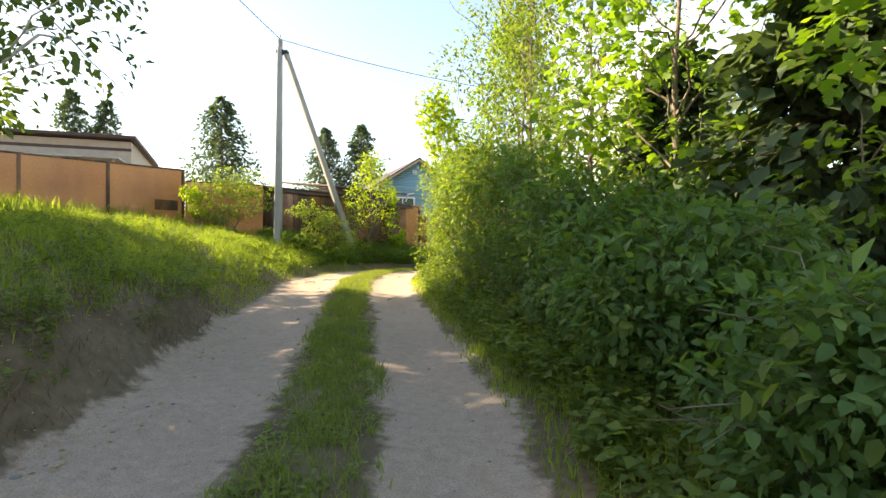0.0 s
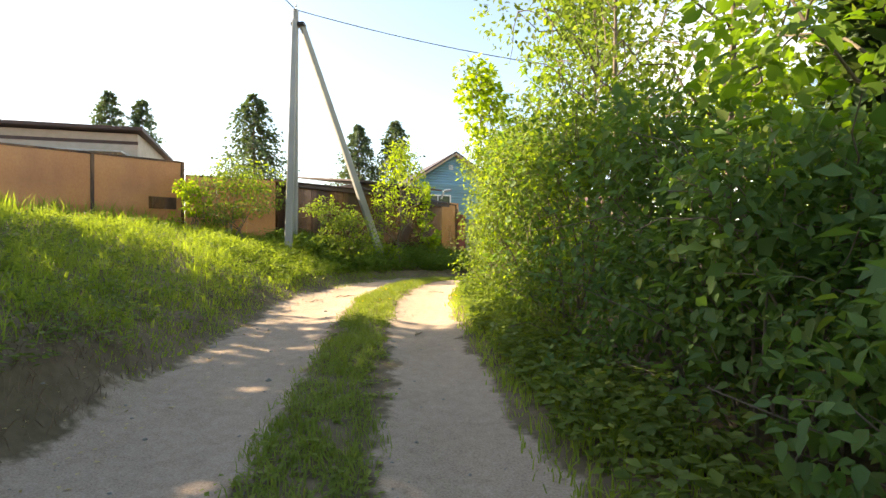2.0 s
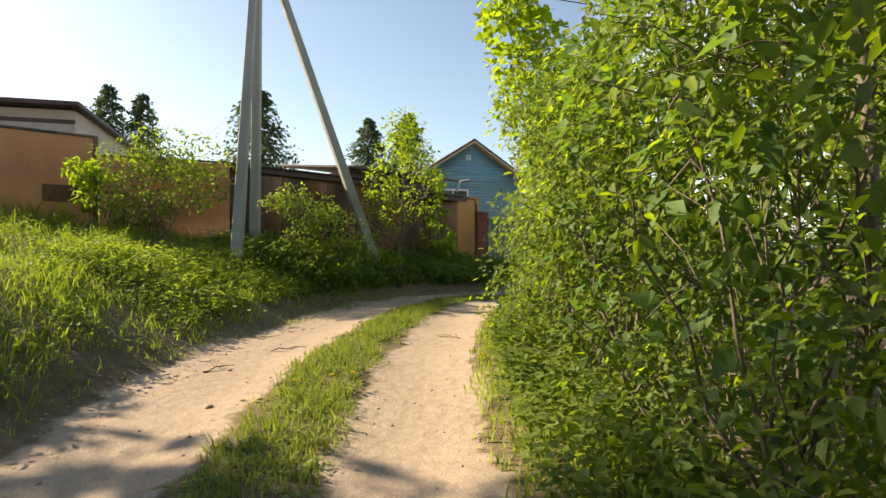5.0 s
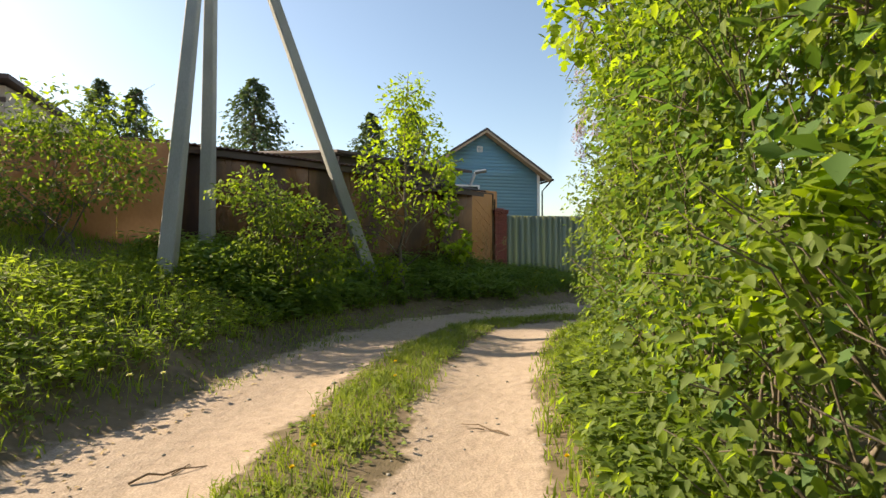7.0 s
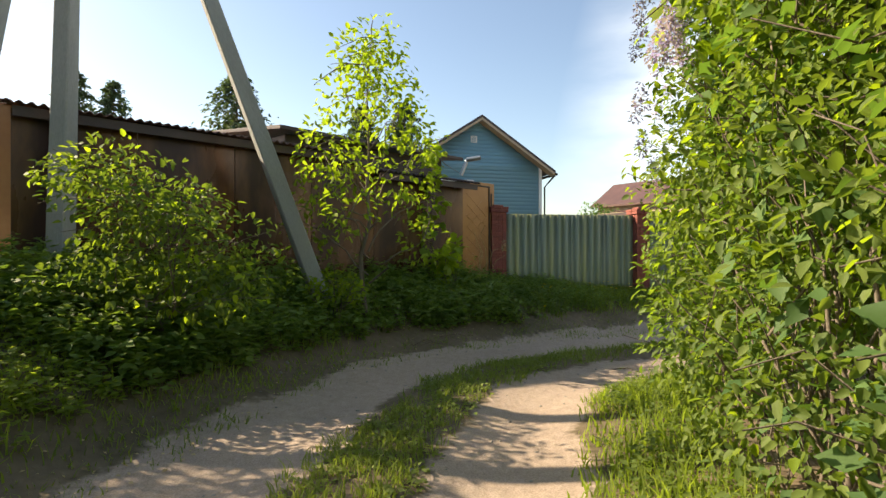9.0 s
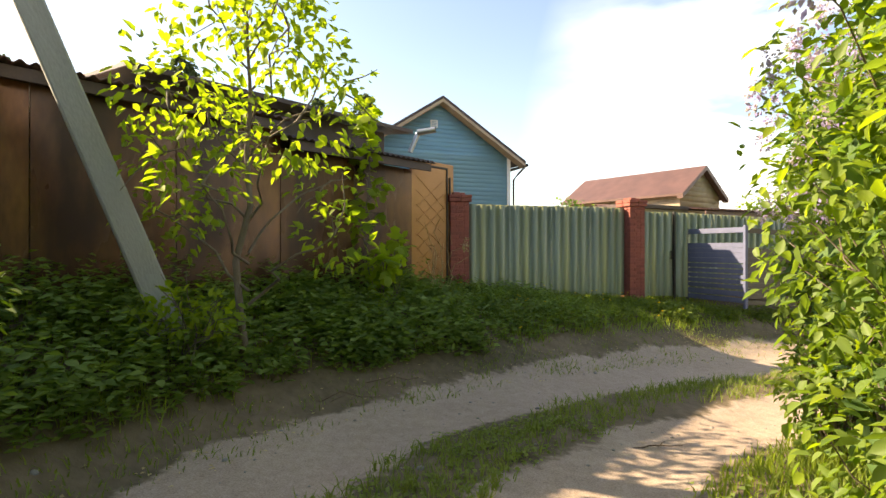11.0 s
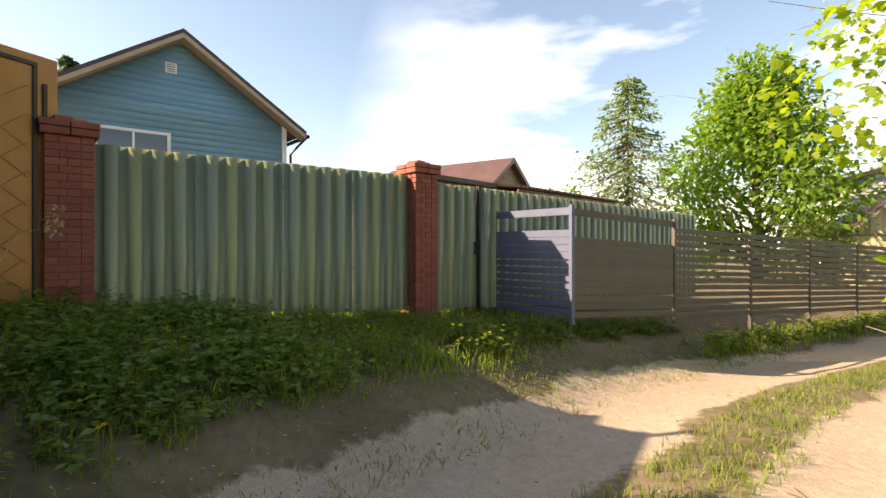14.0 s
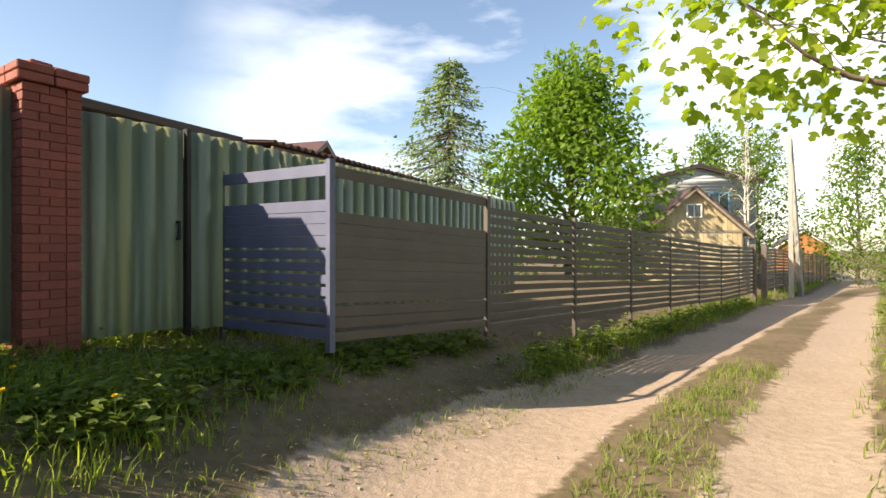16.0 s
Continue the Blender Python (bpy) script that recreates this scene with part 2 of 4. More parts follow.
SIDING = surface("pale grey siding", (0.42, 0.43, 0.44), (0.54, 0.55, 0.56), 0.6, fine=40, bump=0.1, vary=0.05)
TWIG = surface("dry twig", (0.12, 0.08, 0.05), (0.24, 0.17, 0.11), 0.9, fine=60, bump=0.3)
STONE = surface("grey stone", (0.2, 0.19, 0.17), (0.36, 0.34, 0.31), 0.9, fine=40, bump=0.4, vary=0.2)
m, n, l, p = nodes_of("window glass")
p.inputs["Base Color"].default_value, p.inputs["Roughness"].default_value = (0.04, 0.05, 0.06, 1), 0.04
p.inputs["Specular IOR Level"].default_value = 0.9
GLASS = m

# ---- mesh helpers ----


def obj(name, me, mat=None, parent=None, m=None, smooth=False):
    ob = new(name, me)
    if mat and not me.materials:
        me.materials.append(mat)
    if parent:
        ob.parent = parent
    if m is not None:
        ob.matrix_basis = m
    if smooth:
        for q in me.polygons:
            q.use_smooth = True
    return ob


def empty(name, label, category, group="", m=None):
    ob = new(name)
    ob.empty_display_size = 0.2
    if m is not None:
        ob.matrix_basis = m
    return tagged(ob, label, category, group)


def bm_mesh(bm, name, bevel=0.0):
    if bevel:
        bmesh.ops.bevel(bm, geom=bm.edges[:], offset=bevel, segments=1, affect="EDGES")
    me = bpy.data.meshes.new(name)
    bm.to_mesh(me)
    bm.free()
    return me


def box_into(bm, x0, x1, y0, y1, z0, z1):
    return bmesh.ops.create_cube(bm, size=1.0, matrix=Matrix.Translation(((x0 + x1) / 2, (y0 + y1) / 2, (z0 + z1) / 2)) @ Matrix.Diagonal((x1 - x0, y1 - y0, z1 - z0, 1)))


def box_mesh(name, x0, x1, y0, y1, z0, z1, bevel=0.0):
    bm = bmesh.new()
    box_into(bm, x0, x1, y0, y1, z0, z1)
    return bm_mesh(bm, name, bevel)


def quads(name, v, f, mat=None):
    """A mesh from arrays of vertices and of faces with the same number of corners."""
    v, f = np.asarray(v, np.float32), np.asarray(f, np.int32)
    me = bpy.data.meshes.new(name)
    k = f.shape[1]
    me.vertices.add(len(v))
    me.vertices.foreach_set("co", v.ravel())
    me.loops.add(f.size)
    me.loops.foreach_set("vertex_index", f.ravel())
    me.polygons.add(len(f))
    me.polygons.foreach_set("loop_start", np.arange(0, f.size, k, dtype=np.int32))
    me.update(calc_edges=True)
    if mat:
        me.materials.append(mat)
    return me


def unit(v):
    return v / np.maximum(np.linalg.norm(v, axis=1, keepdims=True), 1e-6)


ALMOND = [(0, 0, 0), (-0.30, 0.45, 0.09), (0, 1.0, -0.05), (0.30, 0.45, 0.09)]
ALMOND_F = [(0, 3, 2), (0, 2, 1)]
OVAL = [(0, 0, 0), (-0.27, 0.25, 0.08), (-0.23, 0.63, 0.05), (0, 1.0, -0.14), (0.23, 0.63, 0.05), (0.27, 0.25, 0.08)]
OVAL_F = [(0, 5, 4), (0, 4, 3), (0, 3, 2), (0, 2, 1)]
MAPLE = [(0, 0, 0), (-0.30, 0.10, 0.02), (-0.62, 0.42, -0.05), (-0.26, 0.48, 0.06), (-0.36, 0.80, 0.0), (0, 1.05, -0.08), (0.36, 0.80, 0.0), (0.26, 0.48, 0.06), (0.62, 0.42, -0.05), (0.30, 0.10, 0.02)]
MAPLE_F = [(0, 9, 7), (9, 8, 7), (0, 7, 3), (7, 6, 5), (7, 5, 3), (5, 4, 3), (0, 3, 1), (3, 2, 1)]
SHAPES = {"almond": (ALMOND, ALMOND_F), "oval": (OVAL, OVAL_F), "maple": (MAPLE, MAPLE_F)}


def leaves_mesh(name, at, ahead, up, size, shape, mat):
    """Leaves at the points, each along its own way, facing its own up."""
    sv, sf = (np.array(q) for q in SHAPES[shape])
    y = unit(ahead)
    x = unit(np.cross(y, up))
    z = np.cross(x, y)
    v = at[:, None] + size[:, None, None] * (sv[None, :, 0, None] * x[:, None] + sv[None, :, 1, None] * y[:, None] + sv[None, :, 2, None] * z[:, None])
    f = (np.arange(len(at)) * len(sv))[:, None, None] + sf[None]
    return quads(name, v.reshape(-1, 3), f.reshape(-1, 3), mat)


def tubes_mesh(name, lines, mat, sides=5):
    """Tapered tubes along lines of (x, y, z, radius)."""
    vs, fs, base = [], [], 0
    ang = np.arange(sides) * 2 * math.pi / sides
    for line in lines:
        p = np.asarray(line, float)
        d = unit(np.gradient(p[:, :3], axis=0))
        ref = np.where(np.abs(d[:, 2:3]) > 0.9, np.array([[1.0, 0, 0]]), np.array([[0, 0, 1.0]]))
        a = unit(np.cross(d, ref))
        b = np.cross(d, a)
        ring = p[:, None, :3] + p[:, 3, None, None] * (np.cos(ang)[None, :, None] * a[:, None] + np.sin(ang)[None, :, None] * b[:, None])
        vs.append(ring.reshape(-1, 3))
        i, j = np.meshgrid(np.arange(len(p) - 1), np.arange(sides), indexing="ij")
        k = (j + 1) % sides
        fs.append(np.stack([base + i * sides + j, base + i * sides + k, base + (i + 1) * sides + k, base + (i + 1) * sides + j], -1).reshape(-1, 4))
        base += len(p) * sides
    me = quads(name, np.concatenate(vs), np.concatenate(fs), mat)
    me.polygons.foreach_set("use_smooth", np.ones(len(me.polygons), bool))
    return me


# ---- lane and ground ----
LANE = np.array([(-0.5, -60), (-0.55, -8), (-0.6, 0), (-0.75, 4), (-1.06, 6.2), (-1.7, 10.5), (-2.2, 14), (-2.25, 18.5), (-1.64, 22.6), (-1.05, 23.9),
                 (-0.3, 24.75), (0.66, 25.7), (2.6, 27.0), (4.67, 28.15), (6.6, 29.3), (11.1, 30.8), (20, 33.2), (50, 41.2), (140, 65.0)], float)


def smooth_line(p, per=12):
    out = []
    q = np.vstack([2 * p[0] - p[1], p, 2 * p[-1] - p[-2]])
    for i in range(1, len(q) - 2):
        for t in np.arange(per) / per:
            a, b, c, d = q[i - 1], q[i], q[i + 1], q[i + 2]
            ta, tb = (c - a) / 2, (d - b) / 2
            n1 = np.linalg.norm(c - b)
            ta, tb = unit(ta[None])[0] * n1, unit(tb[None])[0] * n1
            out.append((2 * t**3 - 3 * t**2 + 1) * b + (t**3 - 2 * t**2 + t) * ta + (-2 * t**3 + 3 * t**2) * c + (t**3 - t**2) * tb)
    return np.array(out + [p[-1]])


LINE = smooth_line(LANE)
SEG = LINE[1:] - LINE[:-1]
SLEN = np.linalg.norm(SEG, axis=1)
SCUM = np.concatenate([[0], np.cumsum(SLEN)])
SCUM -= SCUM[np.argmin(np.abs(LINE[:, 1]))]


def lane_sd(x, y):
    """How far along the lane (0 at its start) and how far to its left a place lies."""
    pt = np.stack([np.ravel(x), np.ravel(y)], -1)
    best, s, d = np.full(len(pt), 1e9), np.zeros(len(pt)), np.zeros(len(pt))
    for i in range(len(SEG)):
        r = pt - LINE[i]
        k = np.clip((r @ SEG[i]) / SLEN[i] ** 2, 0, 1)
        e = r - k[:, None] * SEG[i]
        dist = np.hypot(e[:, 0], e[:, 1])
        hit = dist < best
        best[hit] = dist[hit]
        s[hit] = SCUM[i] + k[hit] * SLEN[i]
        side = SEG[i][0] * r[:, 1] - SEG[i][1] * r[:, 0]
        d[hit] = (np.sign(side) * dist)[hit]
    return s, d


def lane_place(s, d):
    i = int(np.clip(np.searchsorted(SCUM, s) - 1, 0, len(SEG) - 1))
    p = LINE[i] + SEG[i] * (s - SCUM[i]) / SLEN[i]
    return p[0] - SEG[i][1] / SLEN[i] * d, p[1] + SEG[i][0] / SLEN[i] * d


def step(a, b, x):
    t = np.clip((x - a) / (b - a), 0, 1)
    return t * t * (3 - 2 * t)


def wobble(x, y, k=0):
    return (np.sin(x * 1.7 + y * 0.9 + k) + np.sin(x * 0.6 - y * 1.9 + 2 * k) + np.sin(x * 3.9 + y * 3.1 + k * 3) * 0.5 + np.sin(-x * 6.3 + y * 4.7 + k) * 0.3) / 2.8


def ground_z(x, y):
    x, y = np.asarray(x, float), np.asarray(y, float)
    shape = x.shape
    s, d = lane_sd(x, y)
    x, y = x.ravel(), y.ravel()
    lane = np.interp(s, [-60, -6, 0, 3, 6, 10, 13, 15, 19, 22, 25, 28, 30, 33, 38, 45, 60, 150], [-2.5, -0.7, -0.42, -0.24, -0.14, 0.05, 0.18, 0.30, 0.36, 0.33, 0.22, 0.10, 0.02, -0.10, -0.28, -0.42, -0.8, -2.5])
    z = lane + 0.015 * wobble(x * 2, y * 2)
    rut = np.exp(-((np.abs(d) - 1.0) / 0.42) ** 2)
    z += -0.05 * rut + 0.03 * np.exp(-(d / 0.4) ** 2)
    late = step(25, 31, s)
    far = step(32, 36, s)
    cut = step(1.85, 2.5, d + 0.12 * wobble(x, y, 1)) * (0.55 * (1 - step(8, 12, s)) + 0.22 * step(8, 12, s)) * (1 - late)
    rise = np.interp(d, [0, 2.3, 4.2, 7, 11, 20, 60], [0, 0, 0.8, 1.45, 1.9, 2.3, 3.5]) * (1 - late)
    rise2 = np.interp(d, [0, 1.6, 2.1, 3.0, 5.0, 8, 60], [0, 0, 0.18, 0.62, 0.88, 1.0, 1.6]) * late * (1 - 0.2 * far)
    z += cut + rise + rise2
    dr = -d
    z += np.interp(dr, [0, 1.6, 2.4, 6, 60], [0, 0, 0.12, 0.3, 0.8]) + 0.05 * wobble(x, y, 4) * step(1.7, 3, np.abs(d))
    return z.reshape(shape)


def gz(x, y):
    return float(ground_z(np.array([x]), np.array([y]))[0])


def spread(lo, hi, near, a, b):
    """Grid lines: close together between a and b, ever wider outwards."""
    mid = np.arange(a, b, near)
    out, st, v = [], near, b
    while v < hi:
        out.append(v)
        st *= 1.16
        v += st
    low, st, v = [], near, a - near
    while v > lo:
        low.append(v)
        st *= 1.16
        v -= st
    return np.array(low[::-1] + list(mid) + out + [hi])


gx, gy = spread(-900, 900, 0.22, -5.5, 11), spread(-300, 1500, 0.22, 2, 33)
X, Y = np.meshgrid(gx, gy)
Z = ground_z(X, Y)
nx, ny = len(gx), len(gy)
ii, jj = np.meshgrid(np.arange(ny - 1), np.arange(nx - 1), indexing="ij")
a0 = (ii * nx + jj).ravel()
gme = quads("ground", np.stack([X, Y, Z], -1).reshape(-1, 3), np.stack([a0, a0 + 1, a0 + nx + 1, a0 + nx], -1), GROUND)
S_, D_ = lane_sd(X, Y)
wob = 0.16 * wobble(X.ravel() * 1.3, Y.ravel() * 1.3, 2) + 0.10 * wobble(X.ravel() * 4.1, Y.ravel() * 4.1, 6)
edge_l = np.interp(S_, [0, 10, 24, 30, 34, 38], [2.1, 2.0, 1.9, 2.2, 2.2, 1.8])
sand = step(0.18, 0.72, np.abs(D_) + wob) * np.where(D_ > 0, 1 - step(edge_l - 0.35, edge_l + 0.2, D_ + wob), 1 - step(1.35, 1.8, -D_ + wob))
attr = gme.attributes.new("sand", "FLOAT", "POINT")
attr.data.foreach_set("value", sand.astype(np.float32))
gme.polygons.foreach_set("use_smooth", np.ones(len(gme.polygons), bool))
tagged(obj("ground", gme), "sandy two-rut country lane with grassy earth banks", "ground", kind="structure")

# ---- fences ----


def sheet_mesh(name, width, z0, za, zb, period=0.23, depth=0.042):
    """Trapezoid sheet steel, upright, its top running from za to zb."""
    xs, ys = [0.0], [0.0]
    x = 0.0
    while x < width - 0.01:
        for dx, dy in ((0.075, 0.0), (0.085, -depth), (0.205, -depth), (0.215, 0.0)):
            if x + dx * period / 0.23 < width:
                xs.append(x + dx * period / 0.23)
                ys.append(dy)
        x += period
    xs.append(width)
    ys.append(0.0)
    xs, ys = np.array(xs), np.array(ys)
    top = za + (zb - za) * xs / width
    k = len(xs)
    v = np.concatenate([np.stack([xs, ys, np.full(k, z0)], -1), np.stack([xs, ys, top], -1), np.stack([xs, ys + 0.006, np.full(k, z0)], -1), np.stack([xs, ys + 0.006, top], -1)])
    i = np.arange(k - 1)
    f = np.concatenate([np.stack([i, i + 1, k + i + 1, k + i], -1), np.stack([2 * k + i + 1, 2 * k + i, 3 * k + i, 3 * k + i + 1], -1), np.stack([k + i, k + i + 1, 3 * k + i + 1, 3 * k + i], -1)])
    return quads(name, v, f)


GF = pose(-0.87, 31.02, 0, 0, 0, 22.0)
fence = empty("sheet_fence", "faded green corrugated steel fence with closed gate leaves", "fence", m=GF)
x = 0.0
for wdt, za, zb, z0 in ((1.05, 2.93, 2.93, 1.05), (1.05, 2.93, 2.94, 0.98), (1.05, 2.94, 2.95, 0.9), (0.98, 2.95, 2.95, 0.86)):
    obj("panel", sheet_mesh("panel", wdt - 0.006, z0, za, zb), GREENSHEET, fence, pose(x, 0, 0))
    x += wdt
for a, b in ((0.06, 1.5), (0.06, 2.6)):
    obj("rail", box_mesh("rail", 0, 4.1, 0.02, 0.06, b, b + 0.05, 0.004), DARKMETAL, fence)
door = obj("gate_leaf", sheet_mesh("gate_leaf", 0.98, 0.80, 2.88, 2.88), GREENSHEET, fence, pose(4.62, 0.02, 0))
tagged(door, "narrow closed pedestrian gate leaf of green sheet")
obj("gate_post", box_mesh("gate_post", 5.61, 5.66, -0.04, 0.05, 0.6, 2.9, 0.005), DARKMETAL, fence)
hb = bmesh.new()
box_into(hb, 5.50, 5.525, -0.075, -0.05, 1.72, 1.92)
box_into(hb, 5.50, 5.525, -0.075, -0.01, 1.72, 1.745)
box_into(hb, 5.50, 5.525, -0.075, -0.01, 1.895, 1.92)
tagged(obj("handle", bm_mesh(hb, "handle", 0.003), DARKMETAL, fence), "black iron pull handle")
x, za = 5.67, 2.88
for i in range(7):
    zb = za - 0.022
    obj("panel", sheet_mesh("panel", 1.13, za - 2.12, za, zb), GREENSHEET, fence, pose(x, 0.0, 0, 0, 0, -1.2))
    x += 1.136 * math.cos(radians(1.2))
    za = zb


def brick_pillar(s, z0, z1, wide, label):
    top = empty("brick_pillar", label, "pillar", "brick gate pillars", GF @ pose(s, 0.0, 0))
    h = wide / 2
    obj("core", box_mesh("core", -h + 0.012, h - 0.012, -h + 0.012, h - 0.012, z0, z1), MORTAR, top)
    t, c = 0.115, 0.077
    lb = (wide - t - 0.016) * 0.62
    ls = (wide - t - 0.016) - lb
    long_, short_ = box_mesh("brick", 0, lb, 0, t, 0, c - 0.006, 0.004), box_mesh("brick", 0, ls, 0, t, 0, c - 0.006, 0.004)
    z, k = z0, 0
    while z < z1 - 0.02:
        for q in range(4):
            for first, me, ln in ((True, long_, lb), (False, short_, ls)):
                if k % 2:
                    off = 0 if not first else ls + 0.008
                else:
                    off = 0 if first else lb + 0.008
                m = pose(0, 0, z, 0, 0, 90 * q) @ pose(-h + off + R.uniform(-0.002, 0.002), -h + R.uniform(-0.004, 0.003), 0)
                obj("brick", me, BRICK, top, m)
        z += c
        k += 1
    for grow, zz, hh in ((0.045, z, 0.075), (0.05, z + 0.08, 0.07)):
        w = h + grow
        for a in range(2):
            for b in range(2):
                obj("cap_brick", box_mesh("cap_brick", -w + a * w + 0.004, a * w - 0.004, -w + b * w + 0.004, b * w - 0.004, zz, zz + hh, 0.008), BRICK, top)
    obj("cap_brick", box_mesh("cap_brick", -0.15, 0.02, -0.13, 0.12, z + 0.155, z + 0.21, 0.01), BRICK, top, pose(0, 0, 0, 0, 0, 8))
    obj("cap_brick", box_mesh("cap_brick", 0.03, 0.17, -0.1, 0.14, z + 0.155, z + 0.20, 0.01), BRICK, top, pose(0, 0, 0, 0, 0, -5))


brick_pillar(-0.23, 0.95, 2.95, 0.42, "red painted brick pillar with stepped cap at the sheds end")
brick_pillar(4.33, 0.75, 2.95, 0.43, "red painted brick gate pillar with worn stepped cap")

# grey slatted fence with a boxed corner
SF = pose(5.41, 31.79, 0, 0, 0, 14.5)
slatted = empty("slat_fence", "dark grey metal fence of horizontal slats between posts", "fence", m=SF)


def slat_bay(parent, w, z_top, z_bot, tops, slats, mat, m, dz=0.0):
    """One bay: slats (heights of bottom and top edge) between posts; dz: how far the bay drops along its width."""
    for a, b in slats:
        bm = bmesh.new()
        box_into(bm, 0.03, w - 0.03, -0.012, 0.012, a, b)
        for vert in bm.verts:
            vert.co.z -= dz * vert.co.x / w
        obj("slat", bm_mesh(bm, "slat", 0.003), mat, parent, m)


boxed = empty("slat_enclosure", "boxed-out grey slatted enclosure at the fence corner", "fence", m=SF)
closed = [(0.74 + 0.0, 0.83)] + [(0.87 + i * 0.113, 0.87 + i * 0.113 + 0.109) for i in range(10)]
front = [(z - 0.02 if i < 3 else z, y - 0.02 if i < 3 else y) for i, (z, y) in enumerate(closed)] + [(2.33, 2.44)]
slat_bay(boxed, 2.58, 2.45, 0.7, [], front, SLAT, Matrix.Identity(4), 0.13)
for px, zt, zb in ((0.0, 2.5, 0.62), (2.6, 2.34, 0.45)):
    obj("post", box_mesh("post", px - 0.035, px + 0.035, -0.03, 0.04, zb, zt, 0.004), SLATSHADE if px == 0 else SLAT, boxed)
side = SF @ Vector((0, 0, 0))
back = GF @ Vector((6.05, 0, 0))
ang = math.degrees(math.atan2(back.y - side.y, back.x - side.x))
wside = (back - side).length
SM = pose(0, 0, 0, 0, 0, ang - 14.5)
sideslats = [(0.74, 0.85), (0.88, 1.0)] + [(1.045 + i * 0.12, 1.045 + i * 0.12 + 0.088) for i in range(5)] + [(1.64 + i * 0.118, 1.64 + i * 0.118 + 0.114) for i in range(4)] + [(2.34, 2.46)]
# The side slats wear the blue shade colour instead of the plain slat grey.
slat_bay(boxed, wside, 2.5, 0.7, [], sideslats, SLATSHADE, SM)
obj("post", box_mesh("post", wside - 0.05, wside, -0.03, 0.03, 0.6, 2.5, 0.004), SLAT, boxed, SM)
sp, ztop, zbot = 2.6, 2.22, 0.52
for i in range(20):
    w = 2.55
    dz = 0.09 if i < 5 else (0.03 if i < 9 else 0.06)
    count = 13
    pitch = (ztop - zbot) / count
    bay = [(zbot + k * pitch + 0.014, zbot + (k + 1) * pitch - 0.028) for k in range(count)]
    if i in (1, 2):
        bay = [(a, b + 0.008) for a, b in bay]
    if i != 7:
        slat_bay(slatted, w, ztop, zbot, [], bay, SLAT, pose(sp, 0, 0), dz)
        obj("post", box_mesh("post", w - 0.03, w + 0.03, -0.035, 0.03, zbot - 0.55 - dz, ztop - dz + 0.03, 0.004), SLAT, slatted, pose(sp, 0, 0))
    else:
        slat_bay(slatted, 2.2, ztop, zbot, [], bay, SLAT, pose(sp, 0.25, 0), dz)
        obj("gate_post", box_mesh("gate_post", -0.08, 0.08, -0.1, 0.1, zbot - 0.6, ztop + 0.1, 0.006), SLAT, slatted, pose(sp + 0.05, 0, 0))
        obj("gate_post", box_mesh("gate_post", -0.1, 0.1, -0.1, 0.1, zbot - 0.6, ztop + 0.15, 0.006), SLAT, slatted, pose(sp + 2.4, 0, 0))
    sp += w
    ztop -= dz
    zbot -= dz * 1.25

# ---- rusty sheds along the bank ----
WALL = pose(-1.9, 29.9, 0, 0, 0, 50.9)


def wall_panels(parent, s0, s1, z0, za, zb, mat, n, name="sheet"):
    w = (s1 - s0) / n
    for i in range(n):
        a, b = za + (zb - za) * i / n, za + (zb - za) * (i + 1) / n
        bm = bmesh.new()
        box_into(bm, 0.004, w - 0.004, 0, 0.03, z0, z0 + 1)
        for v in bm.verts:
            if v.co.z > z0 + 0.5:
                v.co.z = a + (b - a) * v.co.x / w
        obj(name, bm_mesh(bm, name, 0.004), mat, parent, pose(s0 + i * w, R.uniform(-0.004, 0.004), 0))


shed = empty("shed", "low rusty brown sheet-steel shed with corrugated roof edge", "shed", m=WALL)
wall_panels(shed, -9.0, -2.9, 1.0, 3.86, 3.86, RUST, 4)
wall_panels(shed, -2.9, -0.05, 0.9, 3.5, 3.5, RUST, 2)


def wavy_roof(name, s0, s1, y0, y1, z0, z1, mat, parent, period=0.13, amp=0.022):
    k = int((s1 - s0) / period * 6)
    xs = np.linspace(s0, s1, k)
    w = amp * np.sin(xs / period * 2 * math.pi)
    rows = [np.stack([xs, np.full(k, y), z + w], -1) for y, z in ((y0, z0), (y1, z1), (y1, z1 - 0.012), (y0, z0 - 0.012))]
    i = np.arange(k - 1)
    f = np.concatenate([np.stack([r * k + i, r * k + i + 1, ((r + 1) % 4) * k + i + 1, ((r + 1) % 4) * k + i], -1) for r in range(4)])
    return obj(name, quads(name, np.concatenate(rows), f), mat, parent)


wavy_roof("roof", -9.1, -2.85, -0.28, 3.5, 3.9, 4.25, ROOFBROWN, shed)
wavy_roof("awning", -3.0, 0.25, -0.35, 0.7, 3.63, 3.85, ROOFDARK, shed)
obj("fascia", box_mesh("fascia", -9.0, -2.95, -0.2, -0.16, 3.72, 3.86, 0.004), ROOFDARK, shed)
obj("fascia", box_mesh("fascia", -2.9, 0.2, -0.28, -0.24, 3.46, 3.6, 0.004), ROOFDARK, shed)
obj("upper_wall", box_mesh("upper_wall", -4.6, -0.1, 0.72, 4.5, 1.0, 4.3, 0.01), ROOFDARK, shed)
rb = bmesh.new()
box_into(rb, -4.9, 0.35, 0.35, 5.2, 4.30, 4.38)
for v in rb.verts:
    v.co.z += (v.co.y - 0.35) * 0.12
obj("roof", bm_mesh(rb, "roof", 0.01), ROOFDARK, shed)
